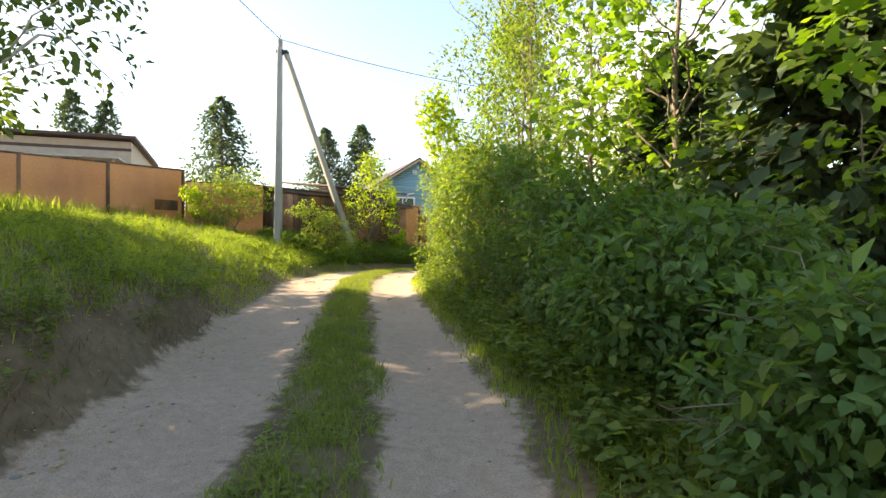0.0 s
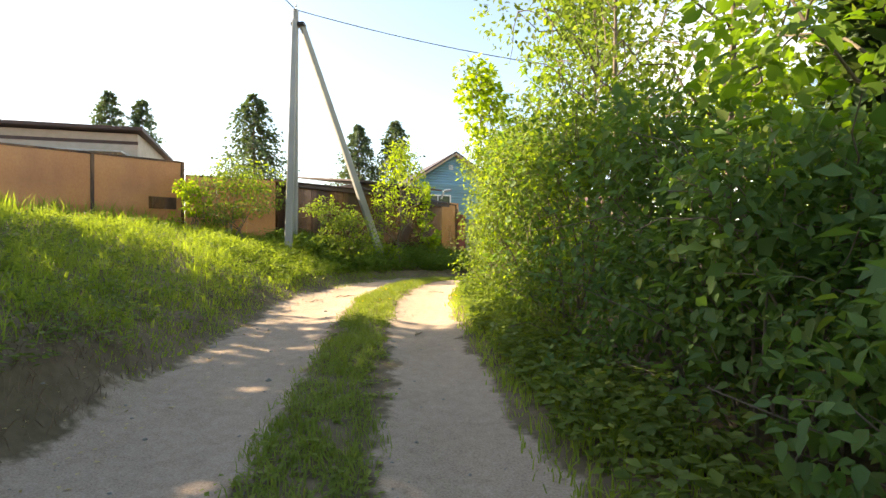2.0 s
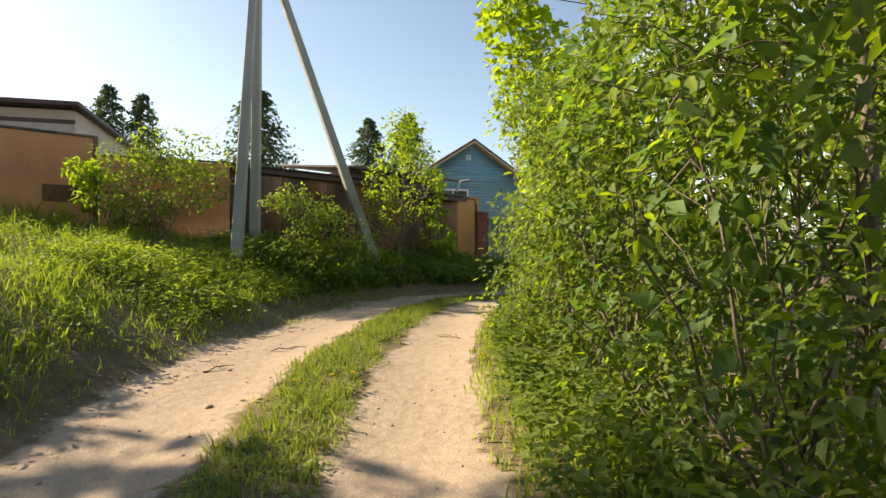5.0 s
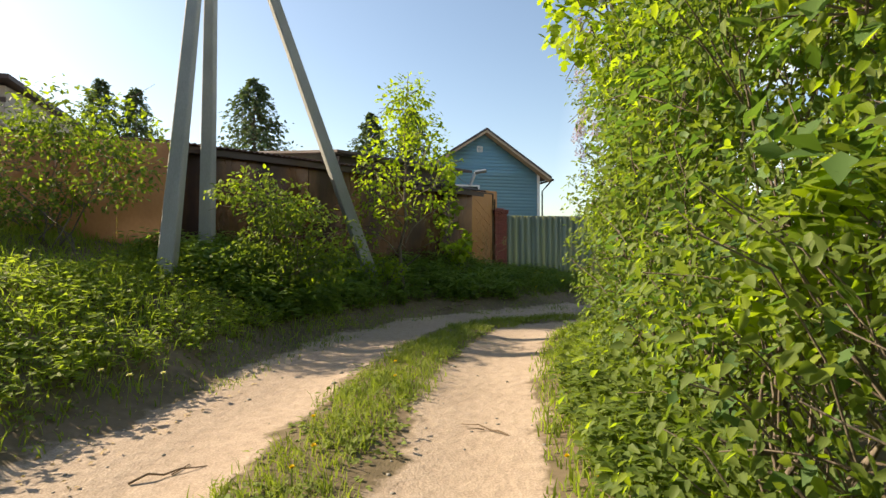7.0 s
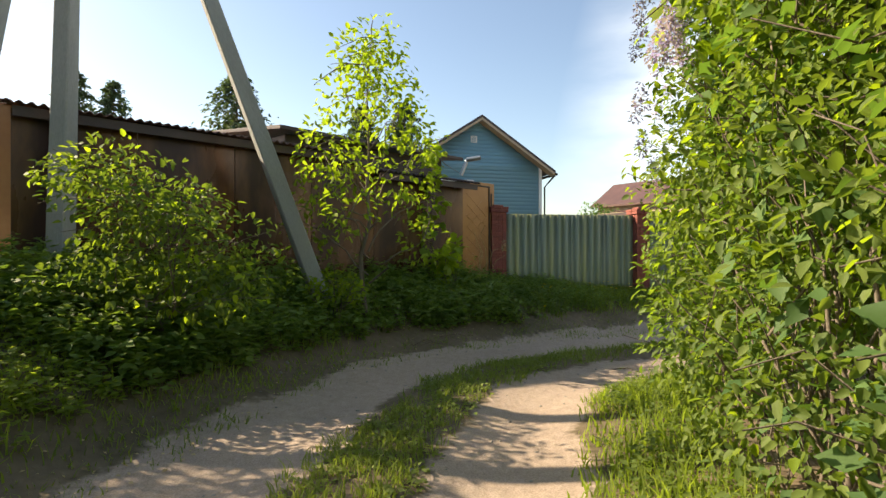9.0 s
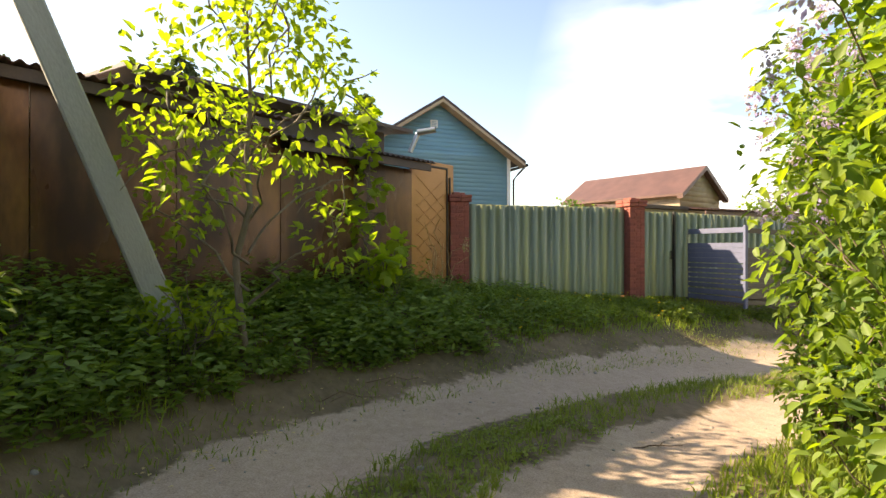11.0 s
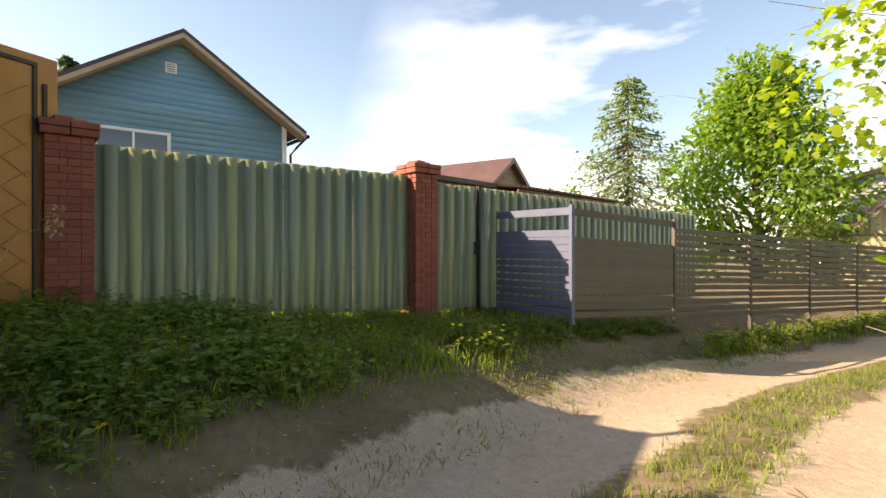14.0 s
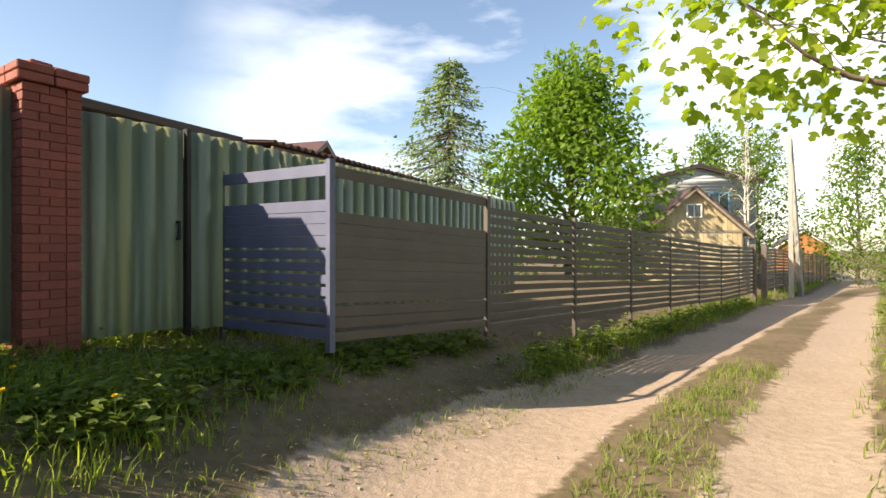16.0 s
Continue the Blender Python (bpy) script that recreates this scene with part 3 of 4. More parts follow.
obj("gutter", tubes_mesh("gutter", [[(0.32, 0.2, 4.3, 0.06), (0.5, -0.12, 4.34, 0.06)], [(0.34, 0.22, 4.28, 0.05), (0.2, 0.3, 3.9, 0.05)]], GALV, 8), None, shed)
obj("body", box_mesh("body", -8.95, -0.1, 0.05, 4.4, 1.0, 3.46), ROOFDARK, shed)
gate = empty("sheet_door", "ochre brown metal door sheet with lattice pattern", "door", m=WALL)
obj("leaf", box_mesh("leaf", -0.08, 1.2, 0, 0.04, 0.95, 3.72, 0.006), OCHRE, gate)
lat = []
for i in range(-9, 9):
    for sgn in (1, -1):
        z0_ = 1.1 + i * 0.28
        a = (0.06, z0_ if sgn > 0 else z0_ + 0.62)
        b = (0.92, z0_ + 0.62 if sgn > 0 else z0_)
        if 1.0 < min(a[1], b[1]) and max(a[1], b[1]) < 3.62:
            lat.append([(a[0], -0.006, a[1], 0.004), (b[0], -0.006, b[1], 0.004)])
obj("lattice", tubes_mesh("lattice", lat, OCHRE, 4), None, gate)
bmf = bmesh.new()
box_into(bmf, 0.02, 1.0, -0.02, 0.0, 3.60, 3.64)
box_into(bmf, 0.96, 1.0, -0.02, 0.0, 1.0, 3.6)
obj("rim", bm_mesh(bmf, "rim", 0.003), DARKMETAL, gate)
for z in (1.9, 3.05):
    obj("hinge", box_mesh("hinge", 1.05, 1.09, -0.025, 0.0, z, z + 0.4, 0.004), DARKMETAL, gate)

YARD = pose(-10.3, 21.5, 0, 0, 0, 47)
yard = empty("yard_wall", "orange brown sheet-steel yard wall with a closed gate", "wall", m=YARD)
wall_panels(yard, -18.0, -0.05, 1.6, 4.36, 4.36, ORANGE, 7)
for s in (0.0, -2.62, -5.18, -7.75):
    obj("post", box_mesh("post", s - 0.05, s + 0.05, -0.05, 0.06, 1.6, 4.40, 0.006), RUST, yard)
obj("top_rail", box_mesh("top_rail", -18.0, 0.0, -0.035, 0.055, 4.35, 4.41, 0.005), RUST, yard)
obj("hatch", box_mesh("hatch", -1.05, -0.2, -0.03, -0.002, 2.75, 3.15, 0.005), RUST, yard)
link = empty("yard_wall", "lower rust-streaked sheet wall joining the shed", "wall", m=pose(-10.24, 21.56, 0, 0, 0, 27.3))
wall_panels(link, 0.0, 3.0, 1.5, 3.95, 3.9, ORANGE, 3)
obj("top_rail", box_mesh("top_rail", 0.02, 3.0, -0.03, 0.05, 3.92, 3.97, 0.005), RUST, link)

out = empty("outbuilding", "grey-beige outbuilding with dark mono-pitch roof behind the wall", "building", m=pose(-17.15, 26.84, 0.85, 0, 0, 20))
obj("wall", box_mesh("wall", -8, 1.4, 0, 6, 0.8, 5.85, 0.01), surface("beige plaster", (0.38, 0.34, 0.28), (0.48, 0.43, 0.36), 0.8), out)
rb = bmesh.new()
box_into(rb, -8.4, 1.7, -0.45, 6.4, 5.9, 6.05)
for v in rb.verts:
    v.co.z += 0.04 - (v.co.y + 0.45) * 0.06
obj("roof", bm_mesh(rb, "roof", 0.01), ROOFDARK, out)
obj("lean_to", box_mesh("lean_to", -6.5, 1.2, -1.7, 0.0, 4.7, 4.78, 0.01), GALV, out)
obj("band", box_mesh("band", -8, 1.42, -0.02, 0.0, 5.35, 5.5, 0.003), ROOFDARK, out)
for k in (-3.5, 0.9):
    obj("support", box_mesh("support", k, k + 0.1, -1.6, -1.5, 0.8, 4.7, 0.005), GREYWOOD, out)

# ---- houses ----


def board_gable(parent, half, z0, zeave, zapex, pitch, mat, name="board", y=0.0, depth=0.03):
    """Lapped boards filling a gable wall."""
    z = z0
    while z < zapex - 0.05:
        zt = min(z + pitch, zapex - 0.02)

        def w(h):
            return half if h <= zeave else half * (zapex - h) / (zapex - zeave)
        a, b = w(z), w(zt)
        v = [(-a, y - depth, z), (a, y - depth, z), (b, y - 0.008, zt), (-b, y - 0.008, zt), (-a, y, z), (a, y, z), (b, y, zt), (-b, y, zt)]
        me = quads(name, v, [(0, 1, 2, 3), (4, 0, 3, 7), (1, 5, 6, 2), (4, 5, 1, 0)])
        obj(name, me, mat, parent)
        z += pitch


def gable_house(name, label, m, half, length, z0, zeave, zapex, over, wallmat, roofmat, fasciamat, pitch, boards=True):
    top = empty(name, label, "house", m=m)
    v = [(-half, 0.0, z0), (half, 0.0, z0), (half, 0.0, zeave), (0, 0.0, zapex), (-half, 0.0, zeave)]
    v += [(a, length, c) for a, b, c in v]
    bm = bmesh.new()
    vs = [bm.verts.new(q) for q in v]
    bm.faces.new(vs[:5][::-1])
    bm.faces.new(vs[5:])
    for i in range(5):
        j = (i + 1) % 5
        bm.faces.new((vs[i], vs[j], vs[5 + j], vs[5 + i]))
    bmesh.ops.recalc_face_normals(bm, faces=bm.faces)
    obj("wall", bm_mesh(bm, "wall"), wallmat, top)
    if boards:
        board_gable(top, half - 0.01, z0, zeave, zapex, pitch, wallmat)
    sl = (zapex - zeave) / half
    for sg in (-1, 1):
        bm = bmesh.new()
        e = half + over
        th = 0.12
        pts = [(0, zapex + 0.02), (sg * e, zapex + 0.02 - sl * e), (sg * e, zapex + 0.02 - sl * e + th), (0, zapex + 0.02 + th)]
        f = [bm.verts.new((px, -over, pz)) for px, pz in pts]
        g = [bm.verts.new((px, length + over, pz)) for px, pz in pts]
        bm.faces.new(f)
        bm.faces.new(g[::-1])
        for i in range(4):
            j = (i + 1) % 4
            bm.faces.new((f[i], f[j], g[j], g[i]))
        bmesh.ops.recalc_face_normals(bm, faces=bm.faces)
        obj("roof", bm_mesh(bm, "roof"), roofmat, top)
        bm = bmesh.new()
        pts = [(0, zapex - 0.13), (sg * e, zapex - 0.13 - sl * e), (sg * e, zapex + 0.01 - sl * e), (0, zapex + 0.01)]
        f = [bm.verts.new((px, -over + 0.002, pz)) for px, pz in pts]
        g = [bm.verts.new((px, -0.05, pz)) for px, pz in pts]
        bm.faces.new(f)
        bm.faces.new(g[::-1])
        for i in range(4):
            j = (i + 1) % 4
            bm.faces.new((f[i], f[j], g[j], g[i]))
        bmesh.ops.recalc_face_normals(bm, faces=bm.faces)
        obj("bargeboard", bm_mesh(bm, "bargeboard"), fasciamat, top)
    return top


def window(parent, x0, x1, z0, z1, y, bars=1, rim=0.09, mat=None):
    win = obj("window", box_mesh("window", x0, x1, y - 0.02, y, z0, z1), GLASS, parent)
    bm = bmesh.new()
    for a, b, c, d in ((x0 - rim, x1 + rim, z1, z1 + rim), (x0 - rim, x1 + rim, z0 - rim, z0), (x0 - rim, x0, z0, z1), (x1, x1 + rim, z0, z1)):
        box_into(bm, a, b, y - 0.06, y + 0.01, c, d)
    for i in range(1, bars + 1):
        c = x0 + (x1 - x0) * i / (bars + 1)
        box_into(bm, c - 0.03, c + 0.03, y - 0.045, y + 0.01, z0, z1)
    obj("window_trim", bm_mesh(bm, "window_trim"), mat or WHITE, win)
    return win


HB = pose(-1.93, 42.5, 0, 0, 0, 22)
blue = gable_house("house", "blue boarded house with brown gable roof and white corner trim", HB, 3.4, 9, 0.9, 6.13, 8.33, 0.55, BLUE, ROOFDARK, TAN, 0.19)
window(blue, -2.15, -0.35, 3.9, 5.25, -0.03, 1)
for sg in (-1, 1):
    obj("corner_trim", box_mesh("corner_trim", sg * 3.35 - 0.08, sg * 3.35 + 0.08, -0.06, 0.05, 0.9, 6.1, 0.005), WHITE, blue)
bm = bmesh.new()
for a, b, c, d in ((-0.40, -0.08, 7.47, 7.51), (-0.40, -0.08, 7.19, 7.23), (-0.40, -0.36, 7.23, 7.47), (-0.12, -0.08, 7.23, 7.47)):
    box_into(bm, a, b, -0.06, -0.01, c, d)
for i in range(3):
    box_into(bm, -0.36, -0.12, -0.05, -0.02, 7.27 + i * 0.07, 7.30 + i * 0.07)
obj("vent", bm_mesh(bm, "vent"), WHITE, blue)
obj("gutter", tubes_mesh("gutter", [[(3.98, -0.6, 5.72, 0.07), (3.98, 9.4, 5.72, 0.07)], [(3.98, -0.45, 5.7, 0.045), (3.7, -0.3, 5.35, 0.045), (3.55, -0.12, 5.1, 0.045), (3.55, -0.12, 1.2, 0.045)]], DARKMETAL, 8), None, blue)
obj("gutter", tubes_mesh("gutter", [[(-3.95, -0.75, 5.75, 0.06), (-3.95, 9.4, 5.7, 0.06)]], GALV, 8), None, blue)

brown = gable_house("brown_house", "far house with brown sheet roof and boarded gable", pose(12.9, 50.8, 0, 0, 0, 8), 2.2, 8, 0.5, 5.2, 6.7, 0.4, TAN, ROOFBROWN, ROOFBROWN, 0.3)
brown.matrix_basis = pose(13.1, 51.2, 0, 0, 0, 38)
ann = empty("annex", "low plastered annex with corrugated brown roof behind the fence", "building", m=pose(5.5, 33.85, 0, 0, 0, 30))
obj("wall", box_mesh("wall", 0.15, 4.3, 0.42, 3.6, 0.5, 2.92, 0.01), TAN, ann)
wavy_roof("roof", 0.0, 4.45, 0.0, 4.0, 3.03, 3.42, ROOFBROWN, ann, 0.15, 0.028)
obj("fascia", box_mesh("fascia", 0.05, 4.4, 0.06, 0.1, 2.88, 2.98), ROOFBROWN, ann)
for k in range(7):
    obj("rafter", box_mesh("rafter", 0.2 + k * 0.66, 0.28 + k * 0.66, 0.1, 0.5, 2.86, 2.96, 0.004), GREYWOOD, ann)
obj("lean_to", box_mesh("lean_to", -2.3, -0.03, 0.5, 3.6, 3.02, 3.12, 0.01), ROOFDARK, ann)
obj("lean_to_wall", box_mesh("lean_to_wall", -2.2, 0.1, 0.62, 3.4, 0.6, 3.02, 0.01), GREYWOOD, ann)

YH = pose(28.0, 40.9, 0, 0, 0, -42)
yel = gable_house("wooden_cottage", "weathered pale wooden cottage with steep gable and rusty roof edge", YH, 2.25, 5, -0.4, 2.55, 4.55, 0.35, OLDWOOD, ROOFBROWN, GREYWOOD, 0.22, False)
for i in range(20):
    xx = -2.2 + i * 0.22
    hh = 4.5 - abs(xx + 0.1) / 2.25 * 2.0
    obj("board", box_mesh("board", 0.004, 0.212, -0.03, 0, -0.4, 2.4, 0.003), OLDWOOD, yel, pose(xx, 0, 0))
    obj("board", box_mesh("board", 0.004, 0.212, -0.025, 0, 2.52, max(2.6, hh - 0.06), 0.003), OLDWOOD, yel, pose(xx, 0, 0))
obj("ledge", box_mesh("ledge", -2.3, 2.3, -0.06, 0, 2.41, 2.51, 0.005), GREYWOOD, yel)
window(yel, -0.3, 0.3, 3.2, 3.75, -0.03, 1, 0.06)
grey = gable_house("grey_house", "taller grey sided house behind the cottage", pose(36.5, 45.5, 0, 0, 0, -42), 3.6, 6, -0.4, 6.0, 7.0, 0.35, SIDING, ROOFDARK, ROOFDARK, 0.2)
window(grey, 0.8, 1.9, 3.9, 5.2, -0.03, 1, 0.08, BLUE)
far_house = gable_house("red_cottage", "small red-brown cottage far along the lane", pose(66, 50.5, 0, 0, 0, -60), 2.2, 5, -1.2, 2.0, 3.6, 0.3, ORANGE, ROOFDARK, WHITE, 0.25, False)

# ---- poles and cables ----


def square_pole(parent, a, b, wa, wb, name="shaft"):
    """A tapered concrete shaft with chamfered edges from a up to b."""
    a, b = Vector(a), Vector(b)
    q = (b - a).to_track_quat("Z", "Y").to_matrix().to_4x4()
    ln = (b - a).length
    bm = bmesh.new()
    box_into(bm, -0.5, 0.5, -0.5, 0.5, 0, ln)
    for v in bm.verts:
        w = wa if v.co.z < ln / 2 else wb
        v.co.x *= w
        v.co.y *= w * 1.1
    return obj(name, bm_mesh(bm, name, 0.018), CONCRETE, parent, Matrix.Translation(a) @ q)


T = Vector((-6.95, 23.3, 10.35))
pole = empty("utility_pole", "grey concrete utility pole braced by two leaning struts", "utility pole")
square_pole(pole, (-6.9, 22.95, gz(-6.9, 22.95) - 0.3), T, 0.25, 0.17)
tagged(square_pole(pole, (-6.28, 20.7, gz(-6.28, 20.7) - 0.3), T + Vector((0.02, -0.2, -0.5)), 0.25, 0.17, "strut"), "leaning concrete strut")
square_pole(pole, (-3.95, 25.4, gz(-3.95, 25.4) - 0.3), T + Vector((0.22, 0.05, -0.55)), 0.25, 0.17, "strut")
obj("clamp", box_mesh("clamp", -0.16, 0.34, -0.14, 0.2, -0.62, -0.5, 0.01), DARKMETAL, pole, Matrix.Translation(T))
obj("insulator", tubes_mesh("insulator", [[(T.x, T.y, T.z, 0.015), (T.x, T.y, T.z + 0.18, 0.015)], [(T.x, T.y, T.z + 0.12, 0.05), (T.x, T.y, T.z + 0.24, 0.035)]], WHITE, 8), None, pole)


def cable(a, b, sag):
    a, b = np.array(a), np.array(b)
    t = np.linspace(0, 1, 24)[:, None]
    p = a + (b - a) * t
    p[:, 2] -= (4 * sag * t * (1 - t))[:, 0]
    return np.hstack([p, np.full((24, 1), 0.016)])


tagged(obj("power_cable", tubes_mesh("power_cable", [cable(T, (-8.0, -24.0, 9.8), 0.9), cable(T, (14.0, 27.6, 8.6), 0.8)], DARKMETAL, 5)), "black sagging power cable fixed to the pole top", "cable")
lamp = empty("utility_pole", "pale concrete utility poles standing beside the lane", "utility pole")
square_pole(lamp, (32.2, 38.3, gz(32.2, 38.3) - 0.3), (33.0, 38.7, 7.4), 0.22, 0.15)
square_pole(lamp, (34.4, 38.7, gz(34.4, 38.7) - 0.3), (33.2, 38.75, 7.2), 0.22, 0.15, "strut")

# ---- plants ----


def cloud(centres, radii, n, shell=0.55):
    """Points in a set of ellipsoids, denser towards their skins."""
    centres, radii = np.asarray(centres, float), np.asarray(radii, float)
    vol = radii.prod(1) ** 0.7
    which = R.choice(len(centres), n, p=vol / vol.sum())
    d = unit(R.normal(size=(n, 3)))
    r = R.uniform(0, 1, n) ** (1 / 3)
    r = np.where(R.uniform(size=n) < shell, 0.72 + 0.36 * R.uniform(size=n), r)
    return centres[which] + d * radii[which] * r[:, None], d


def foliage(name, parent, centres, radii, n, size, shape, mat, shell=0.55, droop=0.35):
    few = 0.5 if shape == "maple" else 0.68
    n, size = int(n * few), size * few ** -0.1
    at, d = cloud(centres, radii, n, shell)
    ahead = unit(d + R.normal(size=(n, 3)) * 0.7 + np.array([0, 0, -droop]))
    up = unit(d * 0.55 + R.normal(size=(n, 3)) * 0.33 + np.array([0, 0, 0.9]))
    return obj(name, leaves_mesh(name, at, ahead, up, size * R.uniform(0.6, 1.3, n), shape, mat), None, parent)


def limb(a, b, r0, r1, k=6, bend=0.12):
    a, b = np.array(a, float), np.array(b, float)
    t = np.linspace(0, 1, k)[:, None]
    p = a + (b - a) * t
    ln = np.linalg.norm(b - a)
    p[1:-1] += R.normal(size=(k - 2, 3)) * ln * bend * 0.4
    p[:, 2] += (np.sin(t * math.pi) * ln * bend * 0.6)[:, 0]
    return np.hstack([p, r0 + (r1 - r0) * t])


def bush(x, y, rx, ry, h, n, size, shape, mat, name, label, category="bush", group="", low=0.1, stems=9, lumps=9, bark=BARK, mix=None):
    z = gz(x, y)
    top = empty(name, label, category, group, pose(x, y, z))
    cs, rs = [], []
    for _ in range(lumps):
        a, q = R.uniform(0, 2 * math.pi), math.sqrt(R.uniform(0, 1))
        zz = R.uniform(low + 0.12, 0.86) * h
        taper = 1.0 - 0.45 * max(0, zz / h - 0.5) * 2
        cs.append((math.cos(a) * q * rx * 0.78 * taper, math.sin(a) * q * ry * 0.78 * taper, zz))
        k = R.uniform(0.18, 0.42)
        rs.append((rx * k, ry * k, max(0.16, h * R.uniform(0.07, 0.16))))
    foliage("leaves", top, cs, rs, n, size, shape, mat)
    if mix:
        foliage("leaves", top, cs[::3], np.array(rs[::3]) * 1.12, n // 7, size * 1.15, shape, mix, 0.8)
    lines = [limb((R.uniform(-0.2, 0.2) * rx, R.uniform(-0.2, 0.2) * ry, -0.1), c, R.uniform(0.010, 0.016) * (1 + h * 0.1), 0.004) for c in cs[:stems]]
    for c in cs:
        for _ in range(3):
            lines.append(limb((c[0] * 0.6, c[1] * 0.6, c[2] - 0.25 * h * 0.5), np.array(c) + R.normal(size=3) * np.array(rs[0]) * 0.8, 0.006, 0.003, 4))
    # Big dark leaves added at the core, their colour standing for the shade inside.
    if n > 4500:
        foliage("core_shade_leaves", top, [(0, 0, h * k) for k in (0.2, 0.4, 0.6, 0.75)], [(rx * 0.62, ry * 0.62, h * 0.2)] * 4, 900, 0.15, "almond", LEAF_DARK, 0.3)
    obj("stems", tubes_mesh("stems", lines, bark, 4), None, top)
    return top


def tree(x, y, h, crown_lo, r, n, size, shape, mat, name, label, group="", trunk=0.14, lumps=26, bark=BARK, lean=(0, 0), z=None, top_r=0.45, squash=0.75):
    z = gz(x, y) if z is None else z
    top = empty(name, label, "tree", group, pose(x, y, z))
    axis = [(0, 0, -0.2, trunk * 1.2)] + [(lean[0] * k + R.normal() * 0.06, lean[1] * k + R.normal() * 0.06, h * 0.93 * k, trunk * (1 - 0.88 * k)) for k in np.linspace(0.12, 1, 8)]
    lines = [axis]
    cs, rs = [], []
    for i in range(lumps):
        k = (i + 0.5) / lumps
        zz = crown_lo + (h - crown_lo) * k ** 0.9
        prof = math.sin(math.pi * min(1, 0.2 + 0.8 * k) ** 0.8) * (1 - top_r) + top_r * (1 - k)
        a = i * 2.399 + R.uniform(-0.5, 0.5)
        q = r * max(0.12, prof) * R.uniform(0.45, 0.95)
        c = (lean[0] * zz / h + math.cos(a) * q, lean[1] * zz / h + math.sin(a) * q, zz)
        cs.append(c)
        k2 = R.uniform(0.26, 0.42) * r
        rs.append((k2, k2, k2 * squash))
        f = min(0.95, max(0.1, (zz - q * 0.7) / h))
        root = (lean[0] * f, lean[1] * f, h * 0.93 * f)
        lines.append(limb(root, c, trunk * 0.42 * (1 - 0.6 * f), 0.008))
        for _ in range(2):
            lines.append(limb(c, np.array(c) + R.normal(size=3) * k2 * 0.7, 0.012, 0.004, 4))
    foliage("leaves", top, cs, rs, n, size, shape, mat)
    obj("trunk", tubes_mesh("trunk", lines, bark, 5), None, top)
    return top


def spruce(x, y, z0, h, r, n, mat=NEEDLE, name="spruce", label="tall dark spruce behind the sheds", group="spruces behind the sheds", leaf=1.0):
    top = empty(name, label, "tree", group, pose(x, y, z0))
    lines = [[(0, 0, 0, 0.012 * h + 0.03), (0, 0, h * 0.5, 0.008 * h), (0, 0, h, 0.02)]]
    at, ah, up, sz = [], [], [], []
    tiers = int(26 + h)
    for i in range(tiers):
        k = i / tiers
        zz = h * (0.1 + 0.9 * k)
        rr = r * (1 - k) ** 0.75 * R.uniform(0.7, 1.15) + 0.15
        for j in range(int(7 + 4 * (1 - k))):
            a = R.uniform(0, 2 * math.pi)
            end = np.array([math.cos(a) * rr, math.sin(a) * rr, zz - rr * 0.22 + 0.1 * rr * R.normal()])
            root = np.array([0, 0, zz + 0.1 * rr])
            lines.append([(*root, 0.03), (*end, 0.008)])
            m_ = max(3, int(n / (tiers * 9)))
            t = R.uniform(0.15, 1.05, m_)[:, None]
            at.append(root + (end - root) * t + R.normal(size=(m_, 3)) * rr * 0.09)
            ah.append(unit((end - root)[None] + R.normal(size=(m_, 3)) * rr * 0.5 + np.array([0, 0, -0.25 * rr])))
            up.append(unit(R.normal(size=(m_, 3)) * 0.5 + np.array([0, 0, 1])))
            sz.append(R.uniform(0.5, 1.0, m_) * (0.055 * r + 0.26) * leaf)
    obj("needles", leaves_mesh("needles", np.concatenate(at), np.concatenate(ah), np.concatenate(up), np.concatenate(sz), "almond", mat), None, top)
    obj("trunk", tubes_mesh("trunk", lines, BARK, 5), None, top)


for x, y, h, r in ((-32.5, 78, 21, 9.0), (-59.5, 85, 24, 8.2), (-54.0, 85, 22.5, 7.6), (-18.8, 85, 18, 6.6), (-13.0, 85, 18.5, 7.0)):
    spruce(x, y, 3.0, h, r, 8000)

# trees on the bank, whose shade lies on the first stretch
tree(-5.9, 6.2, 9.0, 1.8, 3.0, 10000, 0.13, "almond", LEAF_BIRCH, "birch", "tall birch with hanging twigs on the grassy bank", trunk=0.16, lumps=40, bark=BIRCHBARK)
for x, y, h, r in ((-14.6, 12.6, 11.0, 3.4), (-14.2, 8.9, 11.6, 3.8), (-13.5, 5.0, 12.0, 3.8), (-12.5, 1.0, 12.5, 3.8), (-12.0, -3.2, 12.0, 3.8)):
    tree(x, y, h, 2.0, r, 12500, 0.32, "almond", LEAF_BIRCH, "birch", "tall birch on the grassy bank", "birches on the bank", trunk=0.17, lumps=44, bark=BIRCHBARK)
bush(-8.0, 20.6, 1.9, 1.3, 2.7, 4400, 0.085, "oval", LEAF_MID, "shrub", "leafy green shrub before the rusty yard wall", group="shrubs on the bank", low=0.05, lumps=24, mix=LEAF_MAPLE)
bush(-8.9, 19.8, 0.8, 0.7, 1.7, 1200, 0.1, "oval", LEAF_MAPLE, "shrub", "small yellow-green shrub before the yard wall", group="shrubs on the bank", low=0.05)
bush(-5.0, 22.0, 1.5, 1.2, 2.35, 4400, 0.08, "oval", LEAF_MID, "shrub", "dense green shrub at the foot of the pole", group="shrubs on the bank", low=0.0, lumps=22, mix=LEAF_MAPLE)
tree(-3.3, 25.4, 5.1, 1.3, 1.45, 3000, 0.115, "oval", LEAF_MAPLE, "young_tree", "slender young tree with bright yellow-green leaves", trunk=0.05, lumps=20, squash=0.9)
